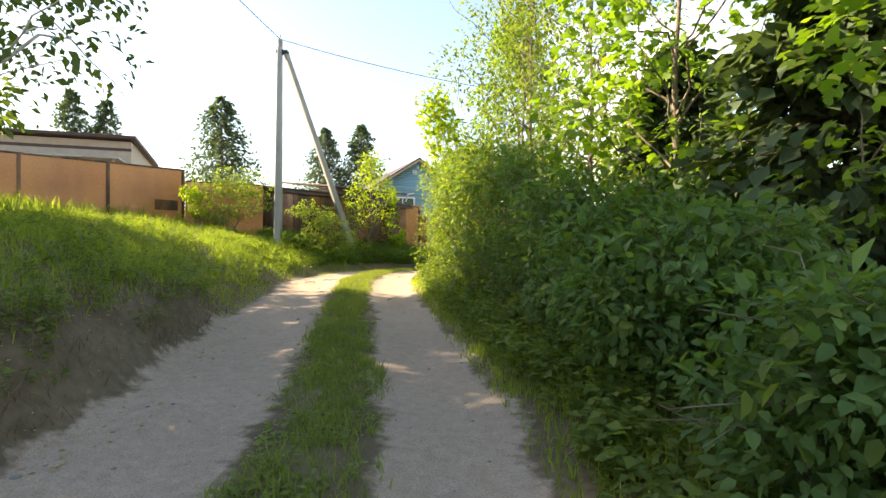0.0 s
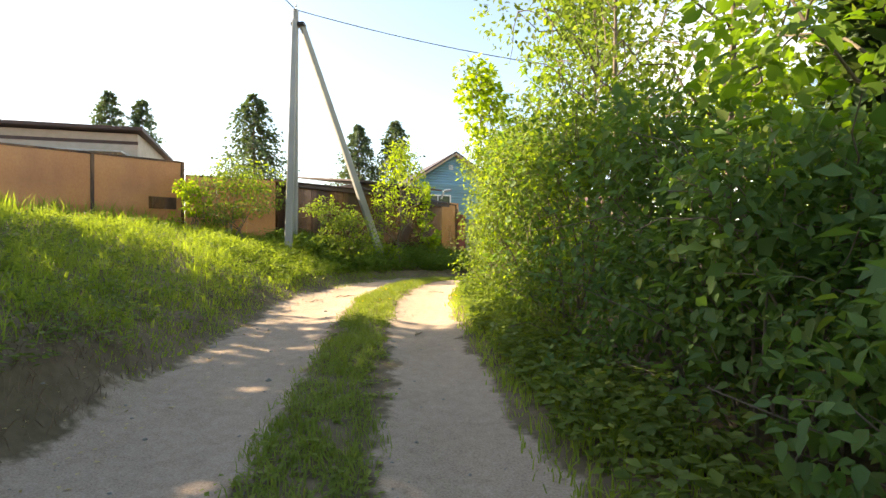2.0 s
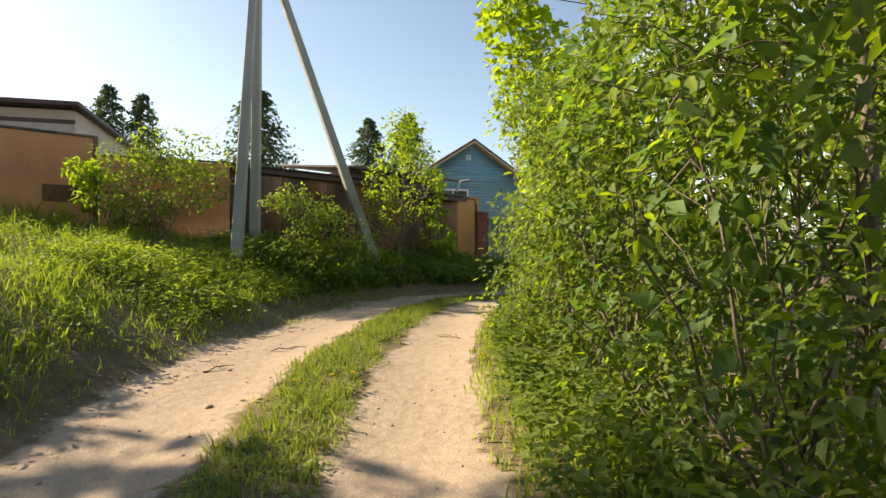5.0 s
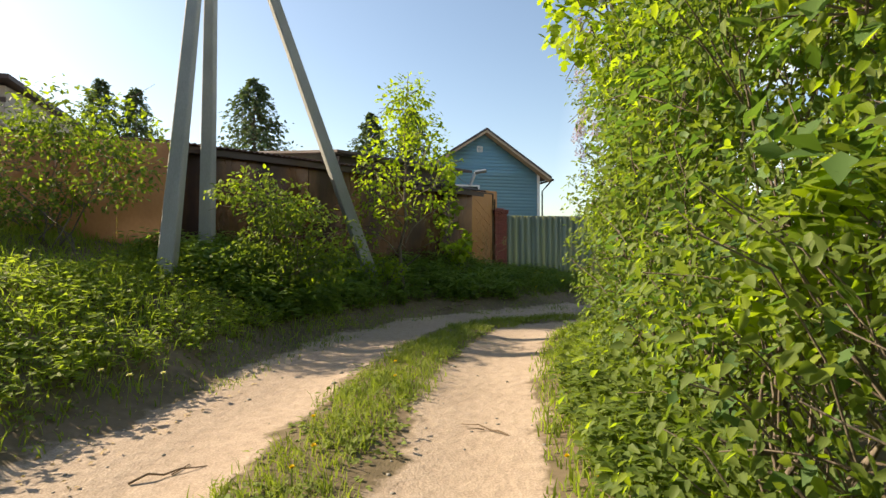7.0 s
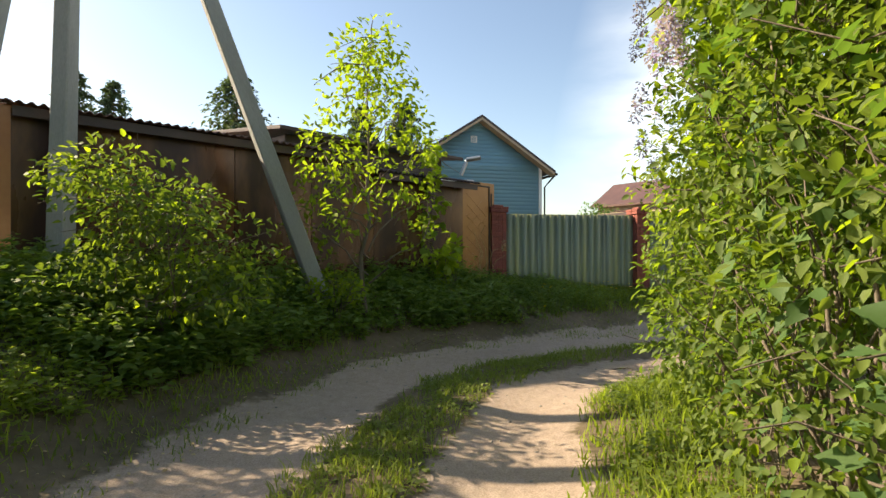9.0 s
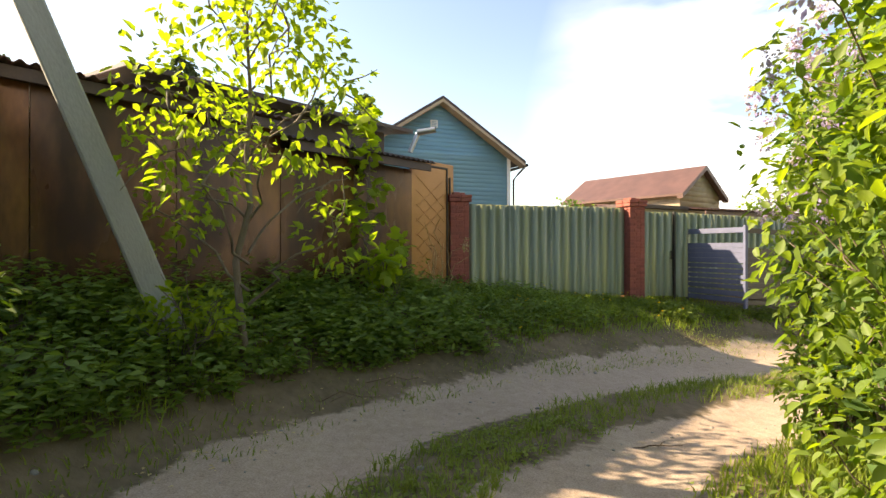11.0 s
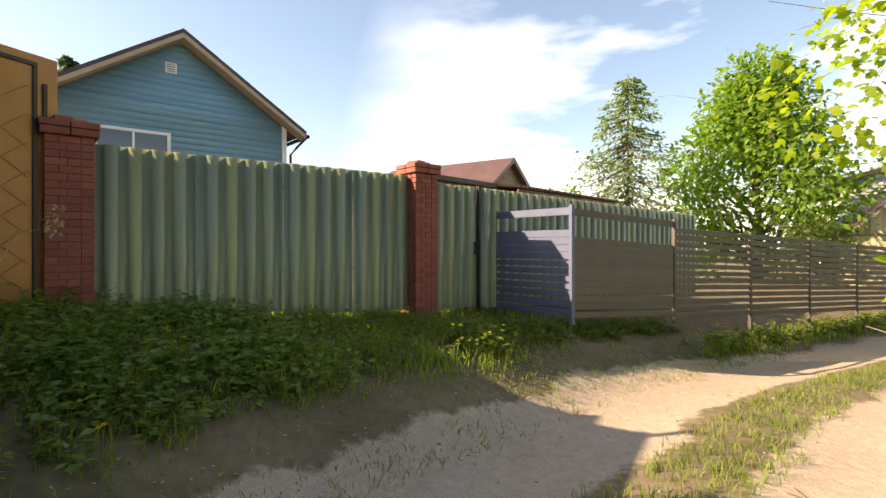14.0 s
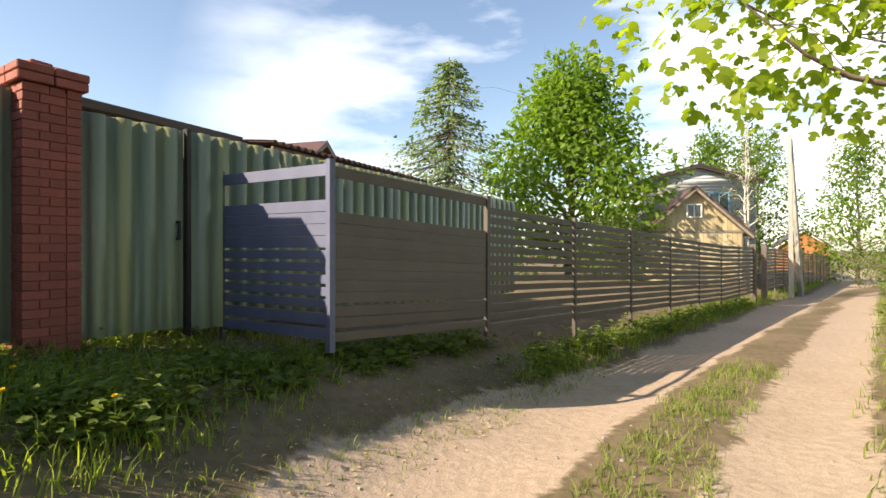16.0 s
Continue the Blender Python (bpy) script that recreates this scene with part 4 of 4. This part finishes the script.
bush(-3.75, 24.9, 0.6, 0.5, 0.85, 350, 0.1, "oval", LEAF_MAPLE, "shrub", "low yellow-green leafy shoots at the young tree", group="shrubs on the bank", low=0.3)
tree(-2.55, 28.6, 3.2, 0.5, 0.42, 240, 0.19, "maple", LEAF_MAPLE, "maple_sapling", "maple sapling with broad leaves before the shed", trunk=0.02, lumps=12, squash=0.9)
bush(-2.2, 28.0, 0.45, 0.45, 1.2, 130, 0.2, "maple", LEAF_MAPLE, "maple_sapling", "low maple shoots with broad leaves", "sapling", low=0.2, lumps=7)

# the thicket along the other side of the lane
spruce(4.9, 6.6, gz(4.9, 6.6) - 0.1, 5.6, 1.9, 9000, name="young_spruce", label="dark young spruce standing inside the thicket", group="spruces of the thicket")
spruce(4.3, 9.6, gz(4.3, 9.6) - 0.1, 4.6, 1.5, 7000, name="young_spruce", label="dark young spruce standing inside the thicket", group="spruces of the thicket")
for s, dd, rr, h, n, mat, size, shp in (
        (2.6, 2.9, 0.9, 1.4, 5005, LEAF_DARK, 0.083, "oval"), (4.2, 3.0, 1.1, 1.75, 7315, LEAF_DARK, 0.083, "oval"), (5.6, 3.1, 1.1, 2.05, 7315, LEAF_DARK, 0.083, "oval"),
        (7.1, 3.1, 1.2, 2.3, 7315, LEAF_DARK, 0.076, "oval"), (8.6, 3.1, 1.2, 3.0, 7700, LEAF_DARK, 0.076, "oval"), (10.2, 3.0, 1.2, 3.2, 8085, LEAF_MID, 0.069, "oval"),
        (11.8, 2.95, 1.2, 3.4, 8855, LEAF_MID, 0.062, "oval"), (13.4, 2.9, 1.2, 3.4, 10010, LEAF_MID, 0.058, "oval"), (15.0, 2.9, 1.2, 3.6, 10780, LEAF_MID, 0.058, "oval"),
        (16.6, 2.9, 1.2, 3.8, 11550, LEAF_MID, 0.055, "oval"), (18.2, 2.9, 1.2, 3.9, 11550, LEAF_MID, 0.055, "oval"), (19.8, 2.95, 1.2, 4.0, 11550, LEAF_MID, 0.055, "oval")):
    x, y = lane_place(s, -dd)
    bush(x, y, rr, rr * 1.05, h, n, size, shp, mat, "bush", "dense green bush in the thicket beside the lane", group="bushes of the thicket", low=-0.02, lumps=44, stems=16, mix=LEAF_MAPLE if mat is LEAF_MID else LEAF_MID)
for s, dd, h, lo, r, n, mat, shp, size in ((4.0, 5.2, 7.5, 1.4, 2.0, 6000, LEAF_BIG, "maple", 0.125), (7.5, 4.9, 8.0, 1.5, 2.1, 6800, LEAF_BIG, "maple", 0.125), (10.5, 4.9, 8.5, 2.6, 2.0, 5600, LEAF_MID, "almond", 0.12),
                                       (13.5, 4.6, 9.0, 2.8, 2.6, 7600, LEAF_MID, "almond", 0.11), (16.6, 4.9, 9.0, 2.9, 2.0, 6500, LEAF_MID, "almond", 0.11), (19.5, 5.0, 8.5, 2.8, 2.1, 7500, LEAF_BIG, "maple", 0.125)):
    x, y = lane_place(s, -dd)
    tree(x, y, h, lo, r, n, size, shp, mat, "roadside_tree", "young broadleaved tree rising out of the thicket", "trees of the thicket", trunk=0.07, lumps=26)
for s, dd, rr, h, n in ((20.6, 3.15, 1.15, 5.2, 9000), (22.0, 3.15, 1.15, 5.4, 9000), (23.4, 3.1, 1.1, 5.0, 8000), (25.0, 3.0, 1.0, 4.4, 7000), (26.6, 2.6, 0.75, 3.8, 5000), (28.0, 2.35, 0.6, 3.4, 3200), (27.1, 2.0, 0.5, 3.9, 4600)):
    x, y = lane_place(s, -dd)
    b = bush(x, y, rr, rr, h, n, 0.068, "oval", LEAF_LILAC, "lilac_bush", "lilac bush with heart-shaped leaves and mauve flower panicles", group="lilac bushes", low=-0.02, lumps=32, stems=14, mix=LEAF_MAPLE)
    cs = []
    for k in range(14):
        a = R.uniform(1.2, 4.6)
        cs.append((math.cos(a) * rr * 0.98, math.sin(a) * rr * 0.98, h * R.uniform(0.5, 0.9)))
    for c in cs:
        foliage("blossom", b, [np.array(c) + (0, 0, 0.05 * j) for j in range(4)], [(0.075 - 0.014 * j,) * 2 + (0.06,) for j in range(4)], 150, 0.034, "almond", BLOSSOM)
bush(0.3, 15.6, 0.45, 0.4, 2.2, 150, 0.17, "maple", LEAF_MAPLE, "maple_sapling", "maple sapling with broad pale leaves at the thicket edge", "sapling", low=0.35, lumps=8)
tree(1.6, 19.6, 6.2, 2.9, 1.6, 3000, 0.14, "maple", LEAF_MAPLE, "maple", "young maple leaning over the lane from the thicket", trunk=0.06, lumps=18, lean=(-1.7, 0.2))
bush(4.3, 25.9, 0.35, 0.35, 0.9, 160, 0.12, "oval", LEAF_MAPLE, "shrub", "small bright green shoots at the lane edge", group="shrubs on the bank", low=0.1, lumps=6)
bush(3.7, 25.75, 0.55, 0.5, 3.9, 2400, 0.085, "oval", LEAF_MAPLE, "shrub", "tall bright green shrub at the lane edge", group="shrubs on the bank", low=0.05, lumps=16)
tree(11.0, 26.9, 9.2, 3.8, 4.4, 20000, 0.14, "maple", LEAF_MAPLE, "maple", "maple with boughs hanging over the lane", trunk=0.17, lumps=34)

# beyond the fences
tree(25.5, 46.5, 11.1, 0.8, 5.6, 22000, 0.34, "almond", LEAF_BIG, "maple", "large round-crowned green tree behind the fence", trunk=0.3, lumps=60)
spruce(17.4, 46.5, 0.0, 10.4, 4.4, 6500, LARCH, "larch", "loose blue-green larch behind the fence", "garden trees", 0.55)
bush(23.6, 41.6, 2.0, 1.4, 3.2, 3200, 0.16, "almond", LEAF_BIRCH, "shrub", "brownish spreading shrub behind the fence", group="garden shrubs", lumps=16)
bush(13.5, 45.5, 1.6, 1.6, 4.3, 2200, 0.2, "almond", LEAF_BIG, "shrub", "yellow-green garden shrub behind the annex", group="garden shrubs", lumps=16)
bush(4.6, 47.0, 2.2, 1.4, 4.2, 2400, 0.2, "almond", LEAF_DARK, "hedge", "dark clipped garden hedge beside the blue house", lumps=20)
for x, y, h in ((31.0, 39.9, 8.5), (33.6, 41.0, 9.0)):
    tree(x, y, h, 2.5, 1.3, 900, 0.12, "oval", LEAF_BIRCH, "birch", "thin sparse-leaved birch behind the fence", "thin birches", trunk=0.09, lumps=18, bark=BIRCHBARK)
for s, dd, rr, h in ((37.5, 2.9, 0.8, 1.5), (39.2, 2.8, 0.9, 1.7), (41.2, 2.8, 1.1, 1.9), (43.5, 2.8, 1.2, 2.1), (46.5, 2.8, 1.4, 2.3), (50, 2.9, 1.6, 2.4), (54.5, 3.0, 1.7, 2.5), (59, 3.1, 1.9, 2.6), (64, 3.2, 2.0, 2.8), (70, 3.0, 2.2, 3.0), (78, 1.0, 2.4, 3.6)):
    x, y = lane_place(s, -dd)
    bush(x, y, rr, rr, h, 2600, 0.11, "almond", LEAF_MID, "bush", "green bush in the hedge along the lane", group="hedge bushes", low=-0.02, lumps=18)
for s, dd, h, r in ((60, -6.5, 10, 3.0), (72, -5, 11, 3.4), (86, 0, 12, 4.2), (84, 7, 12, 4.2), (76, 9, 11, 3.6), (52, -7, 9, 2.8), (96, -8, 13, 4.5)):
    x, y = lane_place(s, dd)
    tree(x, y, h, 0.8, r, 6500, 0.33, "almond", LEAF_BIG, "roadside_tree", "full green tree along the far lane", "far trees", trunk=0.18, lumps=32)

# ---- grass, weeds and small things ----


def blades(name, label, at, h, lean, width, mat):
    """Grass blades, each a bent strip that ends in a point."""
    n = len(at)
    a = R.uniform(0, 2 * math.pi, n)
    side = np.stack([np.cos(a), np.sin(a), np.zeros(n)], -1)
    a2 = R.uniform(0, 2 * math.pi, n)
    way = np.stack([np.cos(a2), np.sin(a2), np.zeros(n)], -1) * (lean * R.uniform(0.2, 1.2, n))[:, None]
    upv = np.array([0, 0, 1.0])
    w = width[:, None] / 2
    p0, p1 = at - side * w, at + side * w
    mid = at + (upv * 0.55 + way * 0.3) * h[:, None]
    p2, p3 = mid - side * w * 0.8, mid + side * w * 0.8
    p4 = at + (upv * 0.95 + way) * h[:, None]
    v = np.stack([p0, p1, p3, p2, p4], 1).reshape(-1, 3)
    b = (np.arange(n) * 5)[:, None]
    f = np.concatenate([b + np.array([[0, 1, 2]]), b + np.array([[0, 2, 3]]), b + np.array([[3, 2, 4]])])
    return tagged(obj(name, quads(name, v, f, mat)), label, "grass", kind="stuff")


def scatter(n, s0, s1, d0, d1, clump=0.0):
    s, d = R.uniform(s0, s1, n), R.uniform(d0, d1, n)
    i = np.clip(np.searchsorted(SCUM, s) - 1, 0, len(SEG) - 1)
    p = LINE[i] + SEG[i] * ((s - SCUM[i]) / SLEN[i])[:, None]
    t = SEG[i] / SLEN[i][:, None]
    x, y = p[:, 0] - t[:, 1] * d, p[:, 1] + t[:, 0] * d
    if clump:
        keep = wobble(x * 2.3, y * 2.3, 5) + R.normal(size=n) * 0.35 > -clump
        x, y, s, d = x[keep], y[keep], s[keep], d[keep]
    return np.stack([x, y, ground_z(x, y) - 0.01], -1), s, d


at, s, d = scatter(34000, -1, 24, 1.95, 8.5, 0.75)
keep = R.uniform(size=len(at)) < np.where(d > 4.5, 0.75, 1.0) * np.where(s < 9, step(2.4, 3.0, d), 1.0)
at, s, d = at[keep], s[keep], d[keep]
h = R.uniform(0.12, 0.42, len(at)) * (0.8 + 0.45 * wobble(at[:, 0] * 1.6, at[:, 1] * 1.6, 8)) * np.interp(d, [1.95, 2.3, 2.9, 4], [0.25, 0.5, 0.8, 1.0])
blades("bank_grass", "tall lush green grass covering the sunny bank", np.repeat(at, 2, 0) + R.normal(size=(len(at) * 2, 3)) * (0.05, 0.05, 0), np.repeat(h, 2) * R.uniform(0.6, 1.2, len(at) * 2), np.full(len(at) * 2, 0.8), R.uniform(0.008, 0.020, len(at) * 2), GRASS)
at, s, d = scatter(6000, -1, 24, 8.5, 16, 0.9)
blades("bank_grass", "taller grass on the upper bank", np.repeat(at, 2, 0) + R.normal(size=(len(at) * 2, 3)) * (0.08, 0.08, 0), R.uniform(0.3, 0.7, len(at) * 2), np.full(len(at) * 2, 0.5), R.uniform(0.015, 0.04, len(at) * 2), GRASS)
at, s, d = scatter(15000, 0, 40, -0.55, 0.55, 0.75)
keep = np.abs(d) < 0.36 + 0.2 * wobble(at[:, 0] * 1.3, at[:, 1] * 1.3, 2) + R.normal(size=len(at)) * 0.07
keep &= R.uniform(size=len(at)) < np.interp(s, [0, 18, 24, 30, 40], [1, 1, 0.7, 0.5, 0.4])
at = at[keep]
blades("strip_grass", "short trodden grass strip between the wheel ruts", np.repeat(at, 4, 0) + R.normal(size=(len(at) * 4, 3)) * (0.035, 0.035, 0), R.uniform(0.04, 0.15, len(at) * 4), np.full(len(at) * 4, 0.8), R.uniform(0.006, 0.014, len(at) * 4), SHORTGRASS)
at, s, d = scatter(9000, 0, 30, -2.6, -1.55, 0.6)
blades("verge_grass", "grass fringe at the foot of the thicket", np.repeat(at, 2, 0) + R.normal(size=(len(at) * 2, 3)) * (0.05, 0.05, 0), R.uniform(0.08, 0.32, len(at) * 2) * np.repeat(np.interp(-d, [1.55, 2.1], [0.4, 1.0]), 2), np.full(len(at) * 2, 0.6), R.uniform(0.008, 0.019, len(at) * 2), GRASS)
at, s, d = scatter(5000, 30, 75, -3.0, -1.5, 0.3)
blades("verge_grass", "short grass along the lane edge", np.repeat(at, 2, 0) + R.normal(size=(len(at) * 2, 3)) * (0.06, 0.06, 0), R.uniform(0.05, 0.2, len(at) * 2), np.full(len(at) * 2, 0.6), R.uniform(0.01, 0.025, len(at) * 2), SHORTGRASS)
at, s, d = scatter(9500, 23, 34, 2.5, 5.6, 0.35)
blades("verge_grass", "dark grass below the fence", np.repeat(at, 2, 0) + R.normal(size=(len(at) * 2, 3)) * (0.05, 0.05, 0), R.uniform(0.06, 0.24, len(at) * 2) * np.repeat(np.interp(d, [1.9, 2.8], [0.4, 1.0]), 2), np.full(len(at) * 2, 0.6), R.uniform(0.008, 0.019, len(at) * 2), GRASS)
at, s, d = scatter(4500, 36, 80, 1.8, 2.5, 0.3)
blades("verge_grass", "grass tufts at the foot of the slat fence", np.repeat(at, 2, 0) + R.normal(size=(len(at) * 2, 3)) * (0.06, 0.06, 0), R.uniform(0.06, 0.25, len(at) * 2), np.full(len(at) * 2, 0.6), R.uniform(0.01, 0.025, len(at) * 2), GRASS)

at, s, d = scatter(3400, 18, 38, 1.5, 3.0, 0.2)
blades("verge_grass", "sparse short grass on the earth shoulder", np.repeat(at, 3, 0) + R.normal(size=(len(at) * 3, 3)) * (0.05, 0.05, 0), R.uniform(0.03, 0.11, len(at) * 3), np.full(len(at) * 3, 0.9), R.uniform(0.006, 0.013, len(at) * 3), SHORTGRASS)
at, s, d = scatter(2600, -1, 10, 2.0, 3.0, 0.4)
blades("dry_roots", "dry straw and hanging roots on the cut earth bank", np.repeat(at, 2, 0) + R.normal(size=(len(at) * 2, 3)) * (0.05, 0.05, 0), R.uniform(0.05, 0.2, len(at) * 2), np.full(len(at) * 2, 1.2), R.uniform(0.005, 0.012, len(at) * 2), TWIG)
at, s, d = scatter(2600, 0, 38, 1.4, 2.9)
n = len(at)
tagged(obj("leaf_litter", leaves_mesh("leaf_litter", at + (0, 0, 0.02), unit(R.normal(size=(n, 3)) * (1, 1, 0.15)), unit(R.normal(size=(n, 3)) * 0.3 + (0, 0, 1)), R.uniform(0.02, 0.055, n), "almond", DRY)), "dry fallen leaves and bark crumbs on the shoulder", "leaf litter", kind="stuff")


def weeds(name, label, n, s0, s1, d0, d1, lo, hi, size, per, mat, clump=0.4, shape="almond"):
    at, s, d = scatter(n, s0, s1, d0, d1, clump)
    n = len(at)
    h = R.uniform(lo, hi, n)
    pts = np.repeat(at, per, 0)
    k = R.uniform(0.15, 1.0, n * per)
    pts[:, 2] += np.repeat(h, per) * k
    a = R.uniform(0, 2 * math.pi, n * per)
    out = np.stack([np.cos(a), np.sin(a), R.uniform(-0.35, 0.35, n * per)], -1)
    pts[:, :2] += out[:, :2] * 0.03 + np.repeat(R.normal(size=(n, 2)) * 0.08, per, 0) * k[:, None]
    up = unit(np.stack([R.normal(size=n * per) * 0.35, R.normal(size=n * per) * 0.35, np.ones(n * per)], -1))
    tagged(obj(name, leaves_mesh(name, pts, out, up, size * R.uniform(0.6, 1.3, n * per), shape, mat)), label, "weeds", kind="stuff")


weeds("bank_weeds", "dark green nettles and weeds below the shed", 3200, 20.6, 27, 2.35, 5.4, 0.15, 0.62, 0.11, 13, WEED, 0.8)
weeds("bank_weeds", "low broad-leaved weeds in the grassy bank", 3200, 0, 19, 2.2, 7, 0.1, 0.42, 0.075, 11, LEAF_MID, 0.15)
weeds("bank_weeds", "leafy green weeds mixed with grass on the bank shoulder", 1000, 16.5, 21, 2.4, 5.0, 0.08, 0.36, 0.08, 11, GRASS, 0.7)
weeds("bank_weeds", "lower weeds where the bank meets the fence", 1100, 26.5, 29.5, 2.6, 5.2, 0.08, 0.35, 0.08, 10, WEED, 0.6)
weeds("strip_weeds", "flat clover and plantain in the grass strip", 1700, 0, 26, -0.42, 0.42, 0.02, 0.09, 0.055, 8, SHORTGRASS, 0.35)
weeds("verge_weeds", "low weeds at the foot of the thicket", 1900, 0, 19, -2.7, -1.8, 0.12, 0.5, 0.095, 10, LEAF_MID, 0.8)
weeds("verge_weeds", "low weeds and clover at the lane edge", 700, 15, 25, -2.6, -1.8, 0.06, 0.28, 0.06, 10, LEAF_MID, 0.5)
weeds("fence_weeds", "low weeds before the green fence", 2800, 27, 33.5, 2.75, 5.0, 0.04, 0.22, 0.06, 9, LEAF_MID, 0.5)
weeds("fence_weeds", "broad-leaved weeds at the foot of the slat fence", 600, 36, 52, 1.95, 2.5, 0.08, 0.34, 0.10, 10, LEAF_MID, 0.5)
weeds("fence_weeds", "taller broad-leaved weeds at the enclosure foot", 420, 31.5, 36.5, 2.7, 3.35, 0.06, 0.26, 0.09, 11, LEAF_MID, 0.6)

# dandelions in bloom
stem = tubes_mesh("stalk", [[(0, 0, 0, 0.004), (0.02, 0, 0.15, 0.003), (0.025, 0.01, 0.3, 0.003)]], GRASS, 5)
pd = unit(np.stack([np.cos(np.arange(40) * 2.399), np.sin(np.arange(40) * 2.399), np.linspace(0.1, 1.2, 40)], -1))
head = leaves_mesh("flower", np.tile([[0.025, 0.01, 0.3]], (40, 1)), pd, np.tile([[0, 0, 1.0]], (40, 1)) + pd * 0.1, np.full(40, 0.024), "almond", YELLOW)
puff = leaves_mesh("seed_head", np.tile([[0.025, 0.01, 0.3]], (40, 1)), pd * np.array([1, 1, 1.2]) - (0, 0, 0.3), pd, np.full(40, 0.03), "almond", FLUFF)
proto = empty("dandelion", "yellow dandelion in bloom on a thin stalk", "flower", "dandelions")
obj("stalk", stem, None, proto)
obj("flower", head, None, proto)
first = True
for n_, s0, s1, d0, d1 in ((26, 27.5, 32, 2.4, 4.6), (8, 14, 20, -0.35, 0.3), (6, 15, 19, -1.9, -1.6)):
    at, s, d = scatter(n_, s0, s1, d0, d1)
    for q in at:
        m = pose(q[0], q[1], q[2], R.uniform(-9, 9), R.uniform(-9, 9), R.uniform(0, 360)) @ Matrix.Diagonal((1, 1, R.uniform(0.4, 1.25) if d0 > 2 else 0.25, 1))
        loc, rot, sca = m.decompose()
        if first:
            proto.matrix_basis = pose(q[0], q[1], q[2])
            first = False
        else:
            copy_thing(proto, pose(q[0], q[1], q[2] - (0 if d0 > 2 else 0.2), 0, 0, R.uniform(0, 360)))
for x, y in ((-4.35, 17.3), (-4.5, 17.15), (-4.2, 17.55)):
    q = empty("dandelion_clock", "dandelion gone to seed on a bare stalk", "flower", "seeding dandelions", pose(x, y, gz(x, y)))
    obj("stalk", stem, None, q)
    obj("seed_head", puff, None, q)

# dry stalks beside the door sheet
q = empty("dry_grass_tuft", "tuft of dry straw-coloured stalks with a feathery head", "grass", m=pose(-1.35, 29.3, gz(-1.35, 29.3)))
lines = [limb((R.normal() * 0.06, R.normal() * 0.06, 0), (R.normal() * 0.3, R.normal() * 0.25, R.uniform(0.7, 1.5)), 0.006, 0.003, 5, 0.2) for _ in range(13)]
obj("stalks", tubes_mesh("stalks", lines, DRY, 5), None, q)
foliage("plume", q, [lines[0][-1][:3], lines[0][-1][:3] + np.array((0.03, 0, 0.1))], [(0.05, 0.05, 0.1)] * 2, 90, 0.05, "almond", DRY)

# twigs and stones on the track
for s, dd, ln, a in ((16.4, 0.95, 0.5, 40), (17.4, -1.1, 0.45, 150), (15.2, 1.3, 0.4, 65), (24.5, 2.0, 1.1, 20), (25.2, 2.1, 0.9, 35), (26.0, -0.9, 0.5, 10), (31.0, -0.7, 0.5, 60), (12.0, -0.9, 0.35, 80)):
    x, y = lane_place(s, dd)
    me = tubes_mesh("twig", [limb((-ln / 2, 0, 0.012), (ln / 2, 0, 0.015), 0.009, 0.004, 6, 0.06), limb((0, 0, 0.012), (ln * 0.25, ln * 0.2, 0.02), 0.006, 0.003, 4, 0.05)], TWIG, 5)
    tagged(obj("twig", me, None, None, pose(x, y, gz(x, y), 0, 0, a)), "dry brown twig lying on the sandy track", "twig", "twigs")
sv, sf = [], []
bm = bmesh.new()
bmesh.ops.create_icosphere(bm, subdivisions=1, radius=1.0)
bm.verts.ensure_lookup_table()
base = np.array([v.co[:] for v in bm.verts])
bf = np.array([[v.index for v in f.verts] for f in bm.faces])
bm.free()
at, s, d = scatter(900, 2, 36, -2.0, 2.4)
for k, q in enumerate(at):
    r = R.uniform(0.006, 0.02) * (2.2 if R.uniform() < 0.06 else 1)
    sv.append(q + base * r * R.uniform(0.7, 1.3, 3) * (1, 1, 0.6) + (0, 0, 0.01))
    sf.append(bf + k * len(base))
tagged(obj("pebbles", quads("pebbles", np.concatenate(sv), np.concatenate(sf), STONE)), "scattered pebbles and crumbs on the lane", "pebbles", kind="stuff")
